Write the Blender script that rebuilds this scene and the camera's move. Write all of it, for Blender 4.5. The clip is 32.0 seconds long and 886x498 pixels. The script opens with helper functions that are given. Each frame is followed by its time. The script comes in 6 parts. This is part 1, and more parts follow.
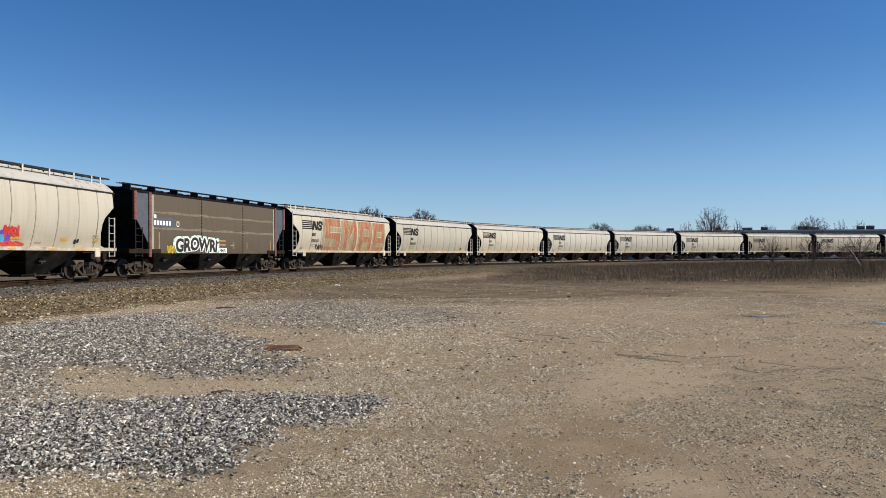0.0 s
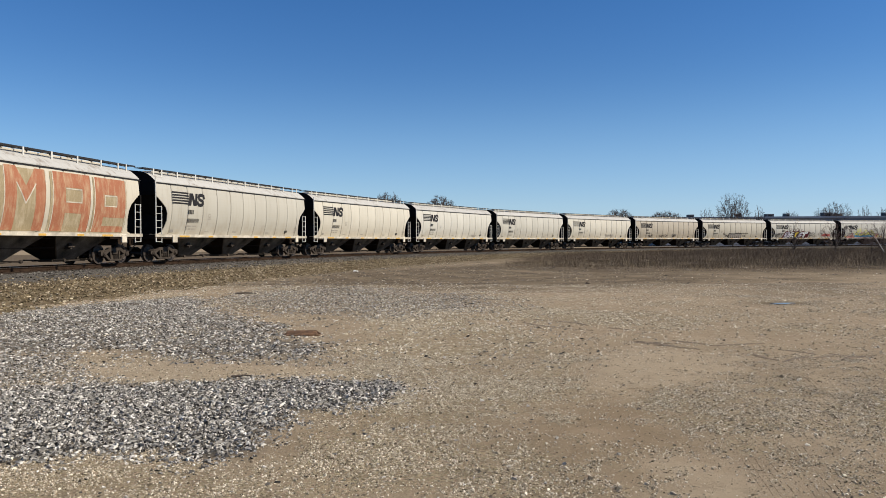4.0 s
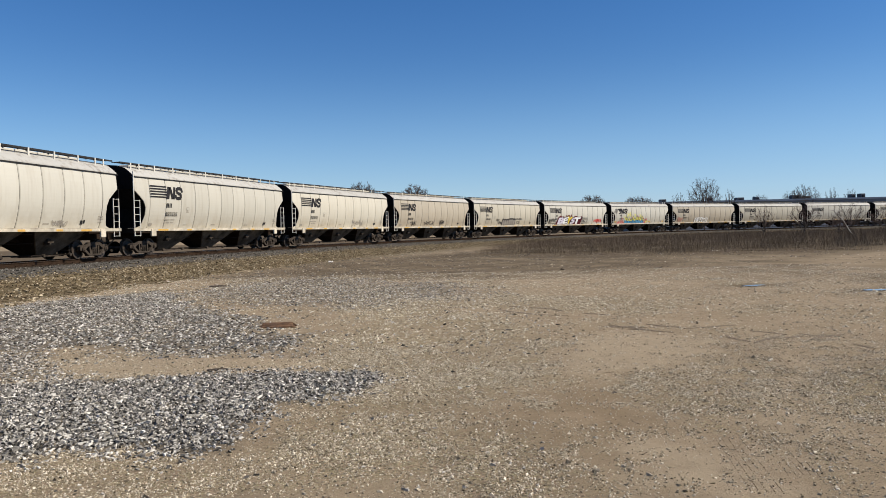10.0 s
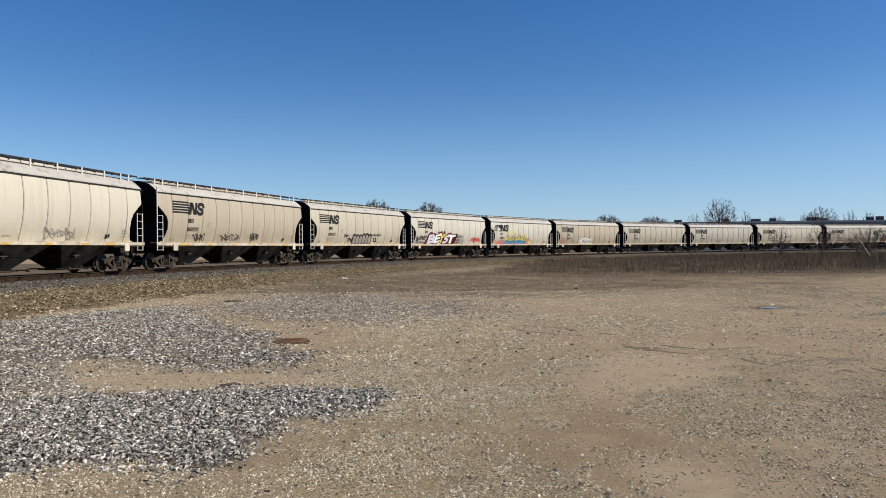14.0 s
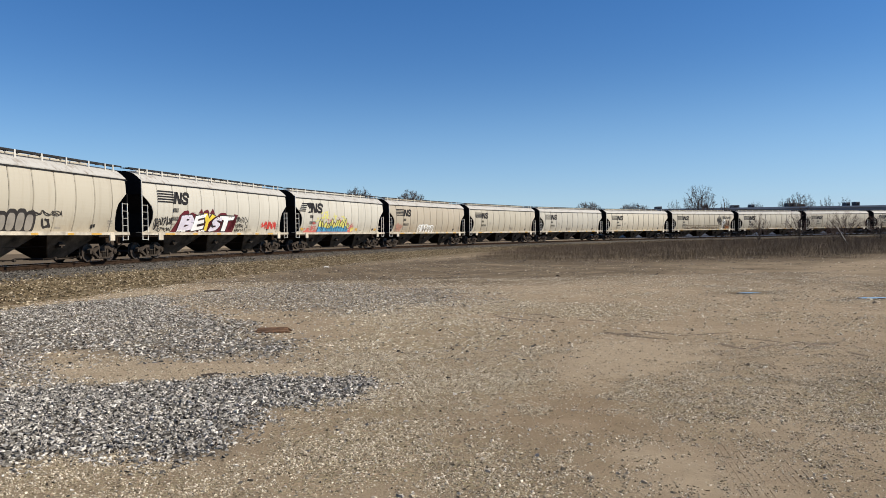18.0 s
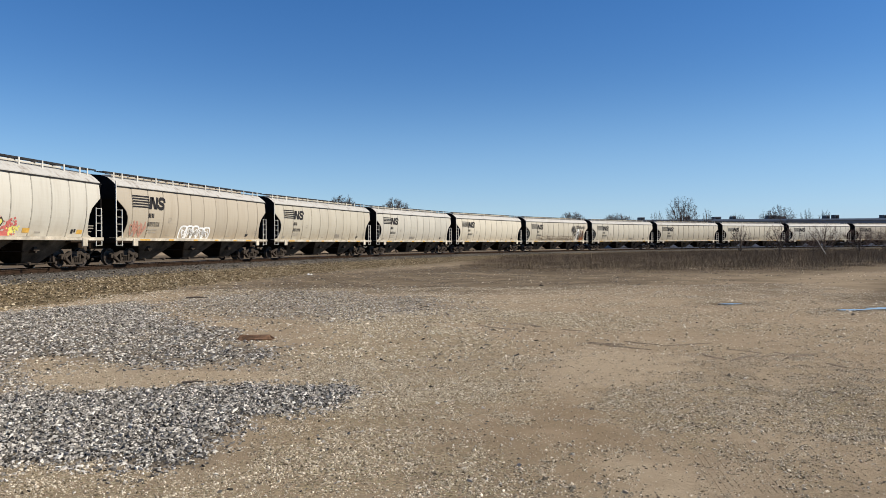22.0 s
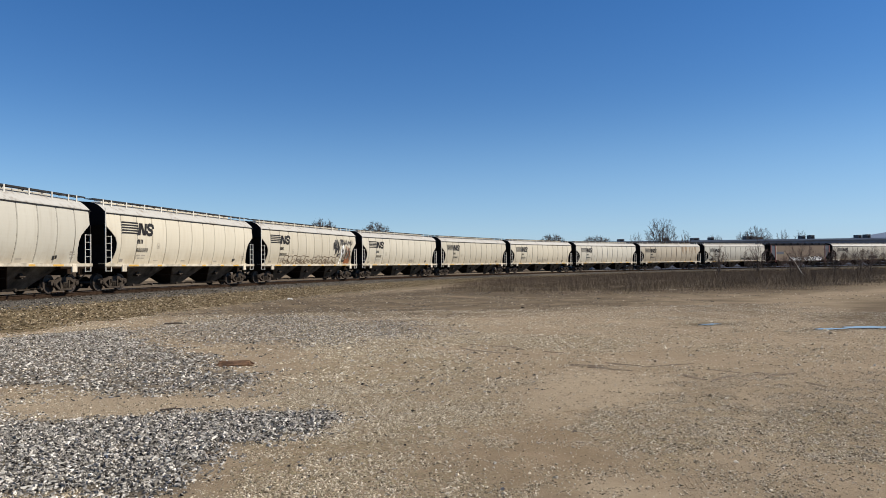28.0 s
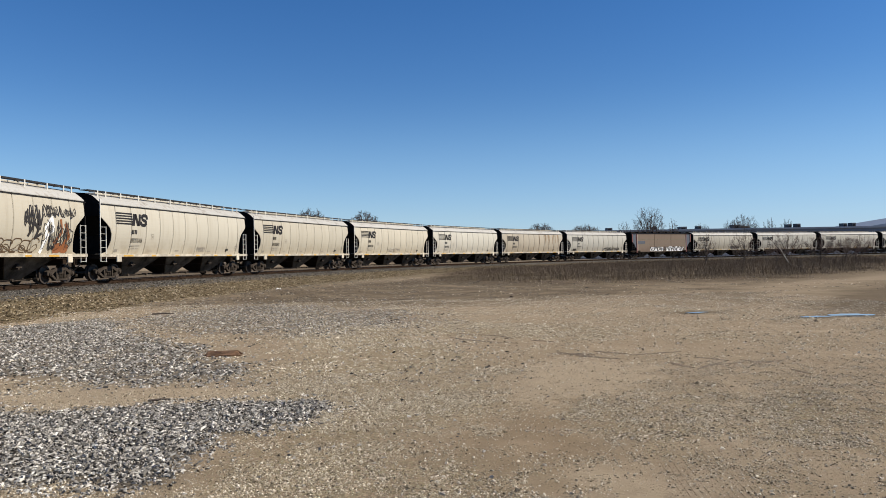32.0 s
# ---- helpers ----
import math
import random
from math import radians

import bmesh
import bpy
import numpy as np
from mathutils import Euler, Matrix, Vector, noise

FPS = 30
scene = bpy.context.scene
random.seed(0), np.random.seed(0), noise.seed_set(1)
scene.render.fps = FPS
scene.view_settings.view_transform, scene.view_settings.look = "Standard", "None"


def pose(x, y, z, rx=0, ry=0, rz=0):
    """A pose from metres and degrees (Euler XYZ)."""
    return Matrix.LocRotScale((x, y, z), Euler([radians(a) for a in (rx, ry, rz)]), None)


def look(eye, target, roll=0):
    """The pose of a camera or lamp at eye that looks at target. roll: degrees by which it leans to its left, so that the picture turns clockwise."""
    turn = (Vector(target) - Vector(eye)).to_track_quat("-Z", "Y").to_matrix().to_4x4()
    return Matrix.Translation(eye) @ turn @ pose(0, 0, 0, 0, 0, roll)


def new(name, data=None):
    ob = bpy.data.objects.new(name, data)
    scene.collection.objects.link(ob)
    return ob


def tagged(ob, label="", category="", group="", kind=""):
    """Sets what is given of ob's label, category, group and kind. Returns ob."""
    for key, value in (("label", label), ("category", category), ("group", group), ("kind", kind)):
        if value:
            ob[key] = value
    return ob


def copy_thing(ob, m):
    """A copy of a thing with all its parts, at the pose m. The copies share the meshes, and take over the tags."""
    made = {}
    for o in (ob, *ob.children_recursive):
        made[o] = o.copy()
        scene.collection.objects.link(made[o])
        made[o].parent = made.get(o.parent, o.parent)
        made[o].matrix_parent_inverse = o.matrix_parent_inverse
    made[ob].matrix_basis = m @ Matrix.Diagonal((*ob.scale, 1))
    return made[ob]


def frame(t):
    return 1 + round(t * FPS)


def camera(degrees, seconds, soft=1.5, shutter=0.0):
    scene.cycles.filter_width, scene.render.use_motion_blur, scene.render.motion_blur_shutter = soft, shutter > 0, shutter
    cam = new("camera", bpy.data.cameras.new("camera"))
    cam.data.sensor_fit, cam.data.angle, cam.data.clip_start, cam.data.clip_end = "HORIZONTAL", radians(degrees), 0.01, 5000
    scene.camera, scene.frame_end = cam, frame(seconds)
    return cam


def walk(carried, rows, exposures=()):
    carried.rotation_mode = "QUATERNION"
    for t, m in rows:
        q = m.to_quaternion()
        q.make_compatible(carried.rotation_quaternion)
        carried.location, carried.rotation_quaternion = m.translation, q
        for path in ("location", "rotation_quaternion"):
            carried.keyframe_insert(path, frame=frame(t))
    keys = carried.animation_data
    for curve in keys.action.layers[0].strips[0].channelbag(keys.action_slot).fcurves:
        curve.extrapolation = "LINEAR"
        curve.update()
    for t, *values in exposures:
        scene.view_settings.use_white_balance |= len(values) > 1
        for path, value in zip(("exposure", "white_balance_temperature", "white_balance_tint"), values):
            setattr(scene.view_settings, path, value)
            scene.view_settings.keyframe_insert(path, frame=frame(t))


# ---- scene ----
EYE = (0.0, 0.0, 1.6)
# seconds and the turn of the hand-held camera about its three axes, in degrees
PATH = [
    (0, 90.551, 0.395, 0.004),
    (0.5, 90.518, 0.292, 0.433),
    (1, 90.471, 0.157, 0.658),
    (1.5, 90.421, 0.145, 0.77),
    (2, 90.319, 0.19, 0.887),
    (2.5, 90.131, 0.275, 1.045),
    (3, 89.876, 0.294, 1.24),
    (3.5, 89.682, 0.311, 1.407),
    (5.5, 88.924, 0.106, 1.158),
    (6, 88.797, 0.058, 0.99),
    (6.5, 88.76, 0.144, 0.754),
    (7, 88.79, 0.345, 0.44),
    (7.5, 88.796, 0.665, 0.006),
    (8, 88.762, 0.956, -0.53),
    (8.5, 88.659, 1.228, -0.843),
    (9, 88.567, 1.282, -0.908),
    (9.5, 88.55, 1.319, -0.776),
    (10, 88.592, 1.324, -0.547),
    (10.5, 88.667, 1.276, -0.46),
    (11, 88.791, 1.179, -0.472),
    (11.5, 88.958, 1.061, -0.458),
    (12, 89.177, 1.001, -0.288),
    (12.5, 89.42, 1.011, -0.013),
    (13, 89.645, 0.935, 0.27),
    (13.5, 89.86, 0.792, 0.485),
    (14, 89.99, 0.651, 0.55),
    (14.5, 90.107, 0.624, 0.49),
    (16.5, 89.493, 1.128, -0.618),
    (17, 89.321, 1.037, -0.696),
    (17.5, 89.139, 1.037, -0.76),
    (18, 89.034, 0.993, -0.86),
    (18.5, 89.02, 0.999, -0.982),
    (19, 89.133, 1.048, -1.013),
    (19.5, 89.276, 1.04, -1.026),
    (20, 89.431, 0.96, -0.992),
    (20.5, 89.508, 0.869, -1.067),
    (21, 89.55, 0.755, -1.265),
    (21.5, 89.59, 0.615, -1.584),
    (22, 89.686, 0.432, -2.09),
    (22.5, 89.82, 0.277, -2.657),
    (23, 89.975, 0.242, -3.219),
    (23.5, 90.139, 0.34, -3.636),
    (24, 90.295, 0.517, -3.89),
    (24.5, 90.46, 0.614, -3.868),
    (25, 90.61, 0.741, -3.662),
    (25.5, 90.762, 0.755, -3.413),
    (27.5, 91.409, 0.853, -3.406),
    (28, 91.452, 0.918, -3.551),
    (28.5, 91.293, 1.002, -3.721),
    (29, 91.039, 1.098, -3.919),
    (29.5, 90.799, 1.219, -3.974),
    (30, 90.631, 1.147, -4.028),
    (30.5, 90.62, 1.117, -4.056),
    (31, 90.63, 1.076, -4.136),
    (31.5, 90.619, 1.09, -4.277),
    (32, 90.615, 1.087, -4.421),
]
cam = camera(61.75, 32.0, soft=0.8)
walk(cam, [(t, pose(*EYE, rx, ry, rz)) for t, rx, ry, rz in PATH], exposures=[(0.0, 0.33, 6450, 9), (3.0, 0.36, 6450, 9), (6.0, 0.42, 6450, 9), (13.0, 0.36, 6450, 9), (19.0, 0.42, 6450, 9), (25.0, 0.44, 6450, 9), (28.0, 0.38, 6450, 9), (32.0, 0.40, 6450, 9)])

# ---- light ----
SUN_TO = Vector((0.80, -0.12, 0.70)).normalized()
world = bpy.data.worlds.new("clear_sky")
scene.world = world
world.use_nodes = True
wn = world.node_tree.nodes
sky = wn.new("ShaderNodeTexSky")
sky.sky_type = "NISHITA"
sky.sun_disc = False
sky.sun_elevation = math.asin(SUN_TO.z)
sky.sun_rotation = math.atan2(SUN_TO.x, SUN_TO.y)
sky.altitude = 200
sky.air_density = 1.0
sky.dust_density = 0.0
sky.ozone_density = 4.0
wn["Background"].inputs[1].default_value = 0.080
deep = wn.new("ShaderNodeHueSaturation")
deep.inputs["Saturation"].default_value = 1.28
deep.inputs["Hue"].default_value = 0.509
world.node_tree.links.new(sky.outputs[0], deep.inputs["Color"])
# pale haze low over the horizon
where = wn.new("ShaderNodeTexCoord")
parts = wn.new("ShaderNodeSeparateXYZ")
fall = wn.new("ShaderNodeMapRange")
fall.interpolation_type = "SMOOTHERSTEP"
fall.inputs[1].default_value, fall.inputs[2].default_value, fall.inputs[3].default_value, fall.inputs[4].default_value = -0.02, 0.25, 0.47, 0.0
haze = wn.new("ShaderNodeMix")
haze.data_type = "RGBA"
haze.inputs[7].default_value = (2.75, 4.95, 8.7, 1)
wl = world.node_tree.links
wl.new(where.outputs["Generated"], parts.inputs[0])
wl.new(parts.outputs[2], fall.inputs[0])
sunward = wn.new("ShaderNodeMapRange")
sunward.inputs[1].default_value, sunward.inputs[2].default_value, sunward.inputs[3].default_value, sunward.inputs[4].default_value = -0.7, 0.7, 0.62, 1.22
wl.new(parts.outputs[0], sunward.inputs[0])
thick = wn.new("ShaderNodeMath")
thick.operation = "MULTIPLY"
wl.new(fall.outputs[0], thick.inputs[0])
wl.new(sunward.outputs[0], thick.inputs[1])
wl.new(thick.outputs[0], haze.inputs[0])
wl.new(deep.outputs[0], haze.inputs[6])
wl.new(haze.outputs[2], wn["Background"].inputs[0])
sun = new("sun", bpy.data.lights.new("sun", "SUN"))
sun.data.energy = 5.0
sun.data.angle = radians(0.53)
sun.data.color = (1.0, 0.91, 0.78)
sun.matrix_world = look(SUN_TO * 100, (0, 0, 0))


# ---- materials ----
def material(name, rough=0.7, metal=0.0, spec=0.5):
    m = bpy.data.materials.new(name)
    m.use_nodes = True
    b = m.node_tree.nodes["Principled BSDF"]
    b.inputs["Roughness"].default_value = rough
    b.inputs["Metallic"].default_value = metal
    b.inputs["Specular IOR Level"].default_value = spec
    return m, m.node_tree.nodes, m.node_tree.links, b


def socket(nd, li, slot, value):
    if isinstance(value, (int, float)):
        slot.default_value = value
    elif isinstance(value, (tuple, list)):
        slot.default_value = (*value, 1.0)[:4] if slot.type == "RGBA" else value
    else:
        li.new(value, slot)


def mixc(nd, li, fac, a, b, mode="MIX"):
    n = nd.new("ShaderNodeMix")
    n.data_type, n.blend_type = "RGBA", mode
    socket(nd, li, n.inputs[0], fac), socket(nd, li, n.inputs[6], a), socket(nd, li, n.inputs[7], b)
    return n.outputs[2]


def ramp(nd, li, value, lo, hi, a=0.0, b=1.0):
    n = nd.new("ShaderNodeMapRange")
    socket(nd, li, n.inputs[0], value)
    for i, v in zip((1, 2, 3, 4), (lo, hi, a, b)):
        n.inputs[i].default_value = v
    return n.outputs[0]


def maths(nd, li, op, a, b=0.0):
    n = nd.new("ShaderNodeMath")
    n.operation = op
    socket(nd, li, n.inputs[0], a), socket(nd, li, n.inputs[1], b)
    return n.outputs[0]


def coords(nd, li, scale=(1, 1, 1), kind="Object"):
    c = nd.new("ShaderNodeTexCoord")
    m = nd.new("ShaderNodeMapping")
    m.inputs["Scale"].default_value = scale
    li.new(c.outputs[kind], m.inputs[0])
    return m.outputs[0]


def speck(nd, li, vec, scale, detail=4.0, rough=0.6):
    n = nd.new("ShaderNodeTexNoise")
    n.inputs["Scale"].default_value, n.inputs["Detail"].default_value, n.inputs["Roughness"].default_value = scale, detail, rough
    if vec is not None:
        li.new(vec, n.inputs[0])
    return n.outputs[0]


def relief(nd, li, b, height, strength, distance):
    n = nd.new("ShaderNodeBump")
    n.inputs["Strength"].default_value, n.inputs["Distance"].default_value = strength, distance
    li.new(height, n.inputs["Height"])
    li.new(n.outputs[0], b.inputs["Normal"])


def plain(name, colour, rough=0.7, metal=0.0, vary=0.25, scale=3.0, bump=0.0, second=None, spec=0.5):
    """Paint, metal or wood with grain at two scales."""
    m, nd, li, b = material(name, rough, metal, spec)
    v = coords(nd, li)
    big, fine = speck(nd, li, v, scale), speck(nd, li, v, scale * 14)
    dark = tuple(c * (1 - vary) for c in colour)
    lite = tuple(min(1, c * (1 + vary)) for c in colour)
    c = mixc(nd, li, ramp(nd, li, big, 0.3, 0.7), dark, second or lite)
    c = mixc(nd, li, ramp(nd, li, fine, 0.35, 0.75, 0, 0.5), c, dark)
    li.new(c, b.inputs["Base Color"])
    if bump:
        relief(nd, li, b, fine, 0.5, bump)
    return m


def car_paint(name, rust=(0.20, 0.09, 0.04), worn=0.35):
    """Weathered paint: the object's own colour, streaked by rain, dusty towards the sill."""
    m, nd, li, b = material(name, 0.55)
    info = nd.new("ShaderNodeObjectInfo")
    v = coords(nd, li)
    shift = nd.new("ShaderNodeVectorMath")
    shift.operation = "ADD"
    li.new(v, shift.inputs[0])
    rnd = nd.new("ShaderNodeCombineXYZ")
    li.new(maths(nd, li, "MULTIPLY", info.outputs["Random"], 40.0), rnd.inputs[0])
    li.new(rnd.outputs[0], shift.inputs[1])
    st = nd.new("ShaderNodeMapping")
    st.inputs["Scale"].default_value = (2.2, 2.2, 0.16)
    li.new(shift.outputs[0], st.inputs[0])
    streak = speck(nd, li, st.outputs[0], 1.6, 6, 0.65)
    blot = speck(nd, li, shift.outputs[0], 1.1, 5, 0.6)
    fine = speck(nd, li, shift.outputs[0], 22.0, 3, 0.6)
    tone = ramp(nd, li, info.outputs["Random"], 0, 1, 0.95, 1.02)
    c = mixc(nd, li, 1.0, info.outputs["Color"], (1, 1, 1), "MULTIPLY")
    hs = nd.new("ShaderNodeHueSaturation")
    li.new(c, hs.inputs["Color"])
    li.new(tone, hs.inputs["Value"])
    grime = mixc(nd, li, 1.0, hs.outputs[0], (0.50, 0.40, 0.29), "MULTIPLY")
    c = mixc(nd, li, ramp(nd, li, streak, 0.50, 0.85, 0.0, 0.38), hs.outputs[0], grime)
    sep = nd.new("ShaderNodeSeparateXYZ")
    li.new(v, sep.inputs[0])
    low = maths(nd, li, "MULTIPLY", ramp(nd, li, sep.outputs[2], 2.5, 1.4), ramp(nd, li, blot, 0.35, 0.7, 0.05, 0.6))
    c = mixc(nd, li, low, c, grime)
    c = mixc(nd, li, ramp(nd, li, maths(nd, li, "MULTIPLY", streak, blot), 0.40 if worn < 0.5 else 0.27, 0.50 if worn < 0.5 else 0.42, 0.0, worn), c, rust)
    li.new(c, b.inputs["Base Color"])
    li.new(ramp(nd, li, fine, 0.3, 0.7, 0.45, 0.7), b.inputs["Roughness"])
    relief(nd, li, b, blot, 0.25, 0.01)
    return m


PAINT = car_paint("weathered_car_paint")
SILLPAINT = plain("dusty_sill_paint", (0.47, 0.415, 0.32), 0.75, vary=0.4, scale=2.0)
ENDBLACK = plain("near_black_end", (0.012, 0.011, 0.011), 0.9, vary=0.4, spec=0.06)
# grime, darkened further for the shade below the side sills
UNDER = plain("grimy_shaded_underframe", (0.028, 0.019, 0.013), 0.95, vary=0.6, scale=1.2, bump=0.004, spec=0.06)
# dust plus the sunlit tone of the pockets' side plates
DUSTY_LIT = plain("dusty_sunlit_hopper_sheet", (0.115, 0.092, 0.066), 0.95, vary=0.75, scale=1.4, bump=0.004, spec=0.15)
TRUCKIRON = plain("dusty_cast_iron", (0.052, 0.041, 0.032), 0.85, vary=0.6, scale=5.0, bump=0.003, spec=0.1)
WHEELSTEEL = plain("brown_wheel_steel", (0.065, 0.05, 0.04), 0.6, 0.5, vary=0.4)
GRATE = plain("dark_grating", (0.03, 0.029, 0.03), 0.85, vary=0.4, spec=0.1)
WHITEPAINT = plain("white_paint", (0.55, 0.53, 0.47), 0.6, vary=0.12)
BLACKPAINT = plain("black_stencil_paint", (0.018, 0.017, 0.018), 0.8, vary=0.3, spec=0.2)
GREYPAINT = plain("faded_grey_stencil", (0.30, 0.27, 0.22), 0.8, vary=0.2)
YELLOW = plain("amber_reflector", (0.55, 0.32, 0.06), 0.5, vary=0.25)
RAILTOP = plain("polished_rail_head", (0.30, 0.27, 0.24), 0.35, 0.9, vary=0.2)
RAILRUST = plain("rusty_rail", (0.036, 0.022, 0.014), 0.95, vary=0.45, spec=0.06, scale=4.0)
TIEWOOD = plain("creosoted_tie", (0.05, 0.036, 0.026), 1.0, vary=0.5, scale=6.0, bump=0.01, spec=0.05)
BARK = plain("grey_brown_bark", (0.085, 0.065, 0.05), 0.95, vary=0.4, scale=6.0)
REDTWIG = plain("red_brown_shrub_twigs", (0.105, 0.066, 0.052), 0.95, vary=0.35, scale=2.0)
TWIG = plain("reddish_twigs", (0.09, 0.069, 0.058), 0.95, vary=0.35, scale=2.0)
ROOFGREY = plain("blue_grey_roof_metal", (0.16, 0.19, 0.24), 0.6, 0.2, vary=0.15, scale=0.3)
WALLGREY = plain("grey_building_wall", (0.20, 0.21, 0.23), 0.8, vary=0.12, scale=0.2)
UNITDARK = plain("dark_roof_unit", (0.07, 0.075, 0.085), 0.7, vary=0.25)
OLDWOOD = plain("weathered_plank", (0.15, 0.082, 0.042), 0.95, vary=0.65, scale=8.0, bump=0.01)
PLASTIC = plain("white_plastic", (0.75, 0.75, 0.73), 0.4, vary=0.08)


def ground_material():
    m, nd, li, b = material("gravel_lot", 1.0, spec=0.03)
    geo = nd.new("ShaderNodeNewGeometry")
    pos = geo.outputs["Position"]

    def att(name):
        a = nd.new("ShaderNodeAttribute")
        a.attribute_name = name
        return a.outputs["Fac"]

    broad = speck(nd, li, pos, 0.35, 5, 0.6)
    mid = speck(nd, li, pos, 3.0, 5, 0.65)
    fine = speck(nd, li, pos, 42.0, 5, 0.75)
    cell = nd.new("ShaderNodeTexVoronoi")
    cell.inputs["Scale"].default_value = 55.0
    li.new(pos, cell.inputs["Vector"])
    lump = nd.new("ShaderNodeTexVoronoi")
    lump.inputs["Scale"].default_value = 11.0
    li.new(pos, lump.inputs["Vector"])
    lumps = ramp(nd, li, lump.outputs["Distance"], 0.05, 0.55)
    dirt = mixc(nd, li, ramp(nd, li, mid, 0.3, 0.7), (0.245, 0.187, 0.121), (0.335, 0.263, 0.177))
    # low ends darkened for the shaded gaps between the stones
    pale = mixc(nd, li, ramp(nd, li, fine, 0.3, 0.7), (0.070, 0.052, 0.031), (0.33, 0.266, 0.172))
    grey = mixc(nd, li, ramp(nd, li, fine, 0.3, 0.7), (0.022, 0.019, 0.016), (0.15, 0.136, 0.115))
    hs = nd.new("ShaderNodeHueSaturation")
    hs.inputs["Saturation"].default_value = 0.15
    li.new(cell.outputs["Color"], hs.inputs["Color"])
    stones = mixc(nd, li, 0.55, pale, hs.outputs[0], "OVERLAY")
    loose = ramp(nd, li, maths(nd, li, "ADD", maths(nd, li, "MULTIPLY", broad, 0.5), maths(nd, li, "MULTIPLY", att("stony"), 0.7)), 0.40, 0.95)
    dust = speck(nd, li, pos, 0.9, 3, 0.55)
    dirt = mixc(nd, li, ramp(nd, li, dust, 0.5, 0.68, 0.0, 0.6), dirt, (0.37, 0.292, 0.198))
    dirt = mixc(nd, li, ramp(nd, li, fine, 0.52, 0.78, 0.0, 0.55), dirt, (0.15, 0.108, 0.064))
    dirt = mixc(nd, li, maths(nd, li, "MULTIPLY", att("brown"), 0.6), dirt, (0.20, 0.145, 0.088))
    dirt = mixc(nd, li, maths(nd, li, "MULTIPLY", att("tan"), ramp(nd, li, mid, 0.3, 0.7, 0.55, 0.95)), dirt, (0.355, 0.284, 0.192))
    c = mixc(nd, li, loose, dirt, stones)
    c = mixc(nd, li, maths(nd, li, "MULTIPLY", ramp(nd, li, mid, 0.5, 0.72), ramp(nd, li, lumps, 0.2, 0.8, 0.0, 0.35)), c, (0.10, 0.073, 0.045))
    c = mixc(nd, li, att("grey"), c, grey)
    c = mixc(nd, li, att("damp"), c, (0.08, 0.061, 0.040))
    c = mixc(nd, li, att("grass"), c, mixc(nd, li, ramp(nd, li, mid, 0.3, 0.7), (0.080, 0.060, 0.040), (0.150, 0.114, 0.075)))
    li.new(c, b.inputs["Base Color"])
    relief(nd, li, b, fine, 0.9, 0.022)
    return m


def stone_material(name, lo, hi, second):
    m, nd, li, b = material(name, 0.95, spec=0.08)
    geo = nd.new("ShaderNodeNewGeometry")
    c = mixc(nd, li, ramp(nd, li, geo.outputs["Random Per Island"], 0, 1), lo, hi)
    c2 = mixc(nd, li, ramp(nd, li, maths(nd, li, "FRACT", maths(nd, li, "MULTIPLY", geo.outputs["Random Per Island"], 17.0)), 0.7, 0.9), c, second)
    f = speck(nd, li, geo.outputs["Position"], 60.0)
    c2 = mixc(nd, li, ramp(nd, li, f, 0.3, 0.7, 0, 0.4), c2, lo)
    li.new(c2, b.inputs["Base Color"])
    return m


def ballast_material():
    m, nd, li, b = material("ballast_bank", 1.0, spec=0.03)
    geo = nd.new("ShaderNodeNewGeometry")
    pos = geo.outputs["Position"]
    a = nd.new("ShaderNodeAttribute")
    a.attribute_name = "away"
    cell = nd.new("ShaderNodeTexVoronoi")
    cell.inputs["Scale"].default_value = 16.0
    li.new(pos, cell.inputs["Vector"])
    hs = nd.new("ShaderNodeHueSaturation")
    hs.inputs["Saturation"].default_value = 0.12
    li.new(cell.outputs["Color"], hs.inputs["Color"])
    broad, fine = speck(nd, li, pos, 0.5, 5), speck(nd, li, pos, 30.0, 4, 0.7)
    grey = mixc(nd, li, 0.7, (0.07, 0.064, 0.056), hs.outputs[0], "OVERLAY")
    tan = mixc(nd, li, 0.6, mixc(nd, li, ramp(nd, li, broad, 0.3, 0.7), (0.085, 0.062, 0.034), (0.135, 0.103, 0.060)), hs.outputs[0], "OVERLAY")
    edge = ramp(nd, li, maths(nd, li, "ADD", a.outputs["Fac"], maths(nd, li, "MULTIPLY", broad, 2.0)), 4.0, 5.6)
    c = mixc(nd, li, edge, grey, tan)
    c = mixc(nd, li, ramp(nd, li, fine, 0.45, 0.75, 0, 0.5), c, (0.09, 0.075, 0.06))
    c = mixc(nd, li, ramp(nd, li, a.outputs["Fac"], 1.75, 1.5, 0.0, 0.85), c, (0.034, 0.023, 0.015))
    li.new(c, b.inputs["Base Color"])
    relief(nd, li, b, mixc(nd, li, 0.5, fine, cell.outputs["Distance"]), 1.0, 0.05)
    return m


GROUND, BALLAST = ground_material(), ballast_material()
STONE_GREY = stone_material("grey_crushed_stone", (0.028, 0.025, 0.022), (0.46, 0.428, 0.372), (0.78, 0.735, 0.65))
STONE_DARK = stone_material("dark_ballast_stone", (0.028, 0.025, 0.021), (0.14, 0.127, 0.108), (0.27, 0.25, 0.215))
STONE_PALE = stone_material("pale_gravel", (0.125, 0.099, 0.066), (0.58, 0.495, 0.355), (0.82, 0.735, 0.58))
STONE_TAN = stone_material("tan_ballast_stone", (0.040, 0.030, 0.017), (0.29, 0.222, 0.128), (0.55, 0.46, 0.32))
DRYGRASS = stone_material("dry_weeds", (0.080, 0.060, 0.043), (0.145, 0.110, 0.077), (0.23, 0.178, 0.118))
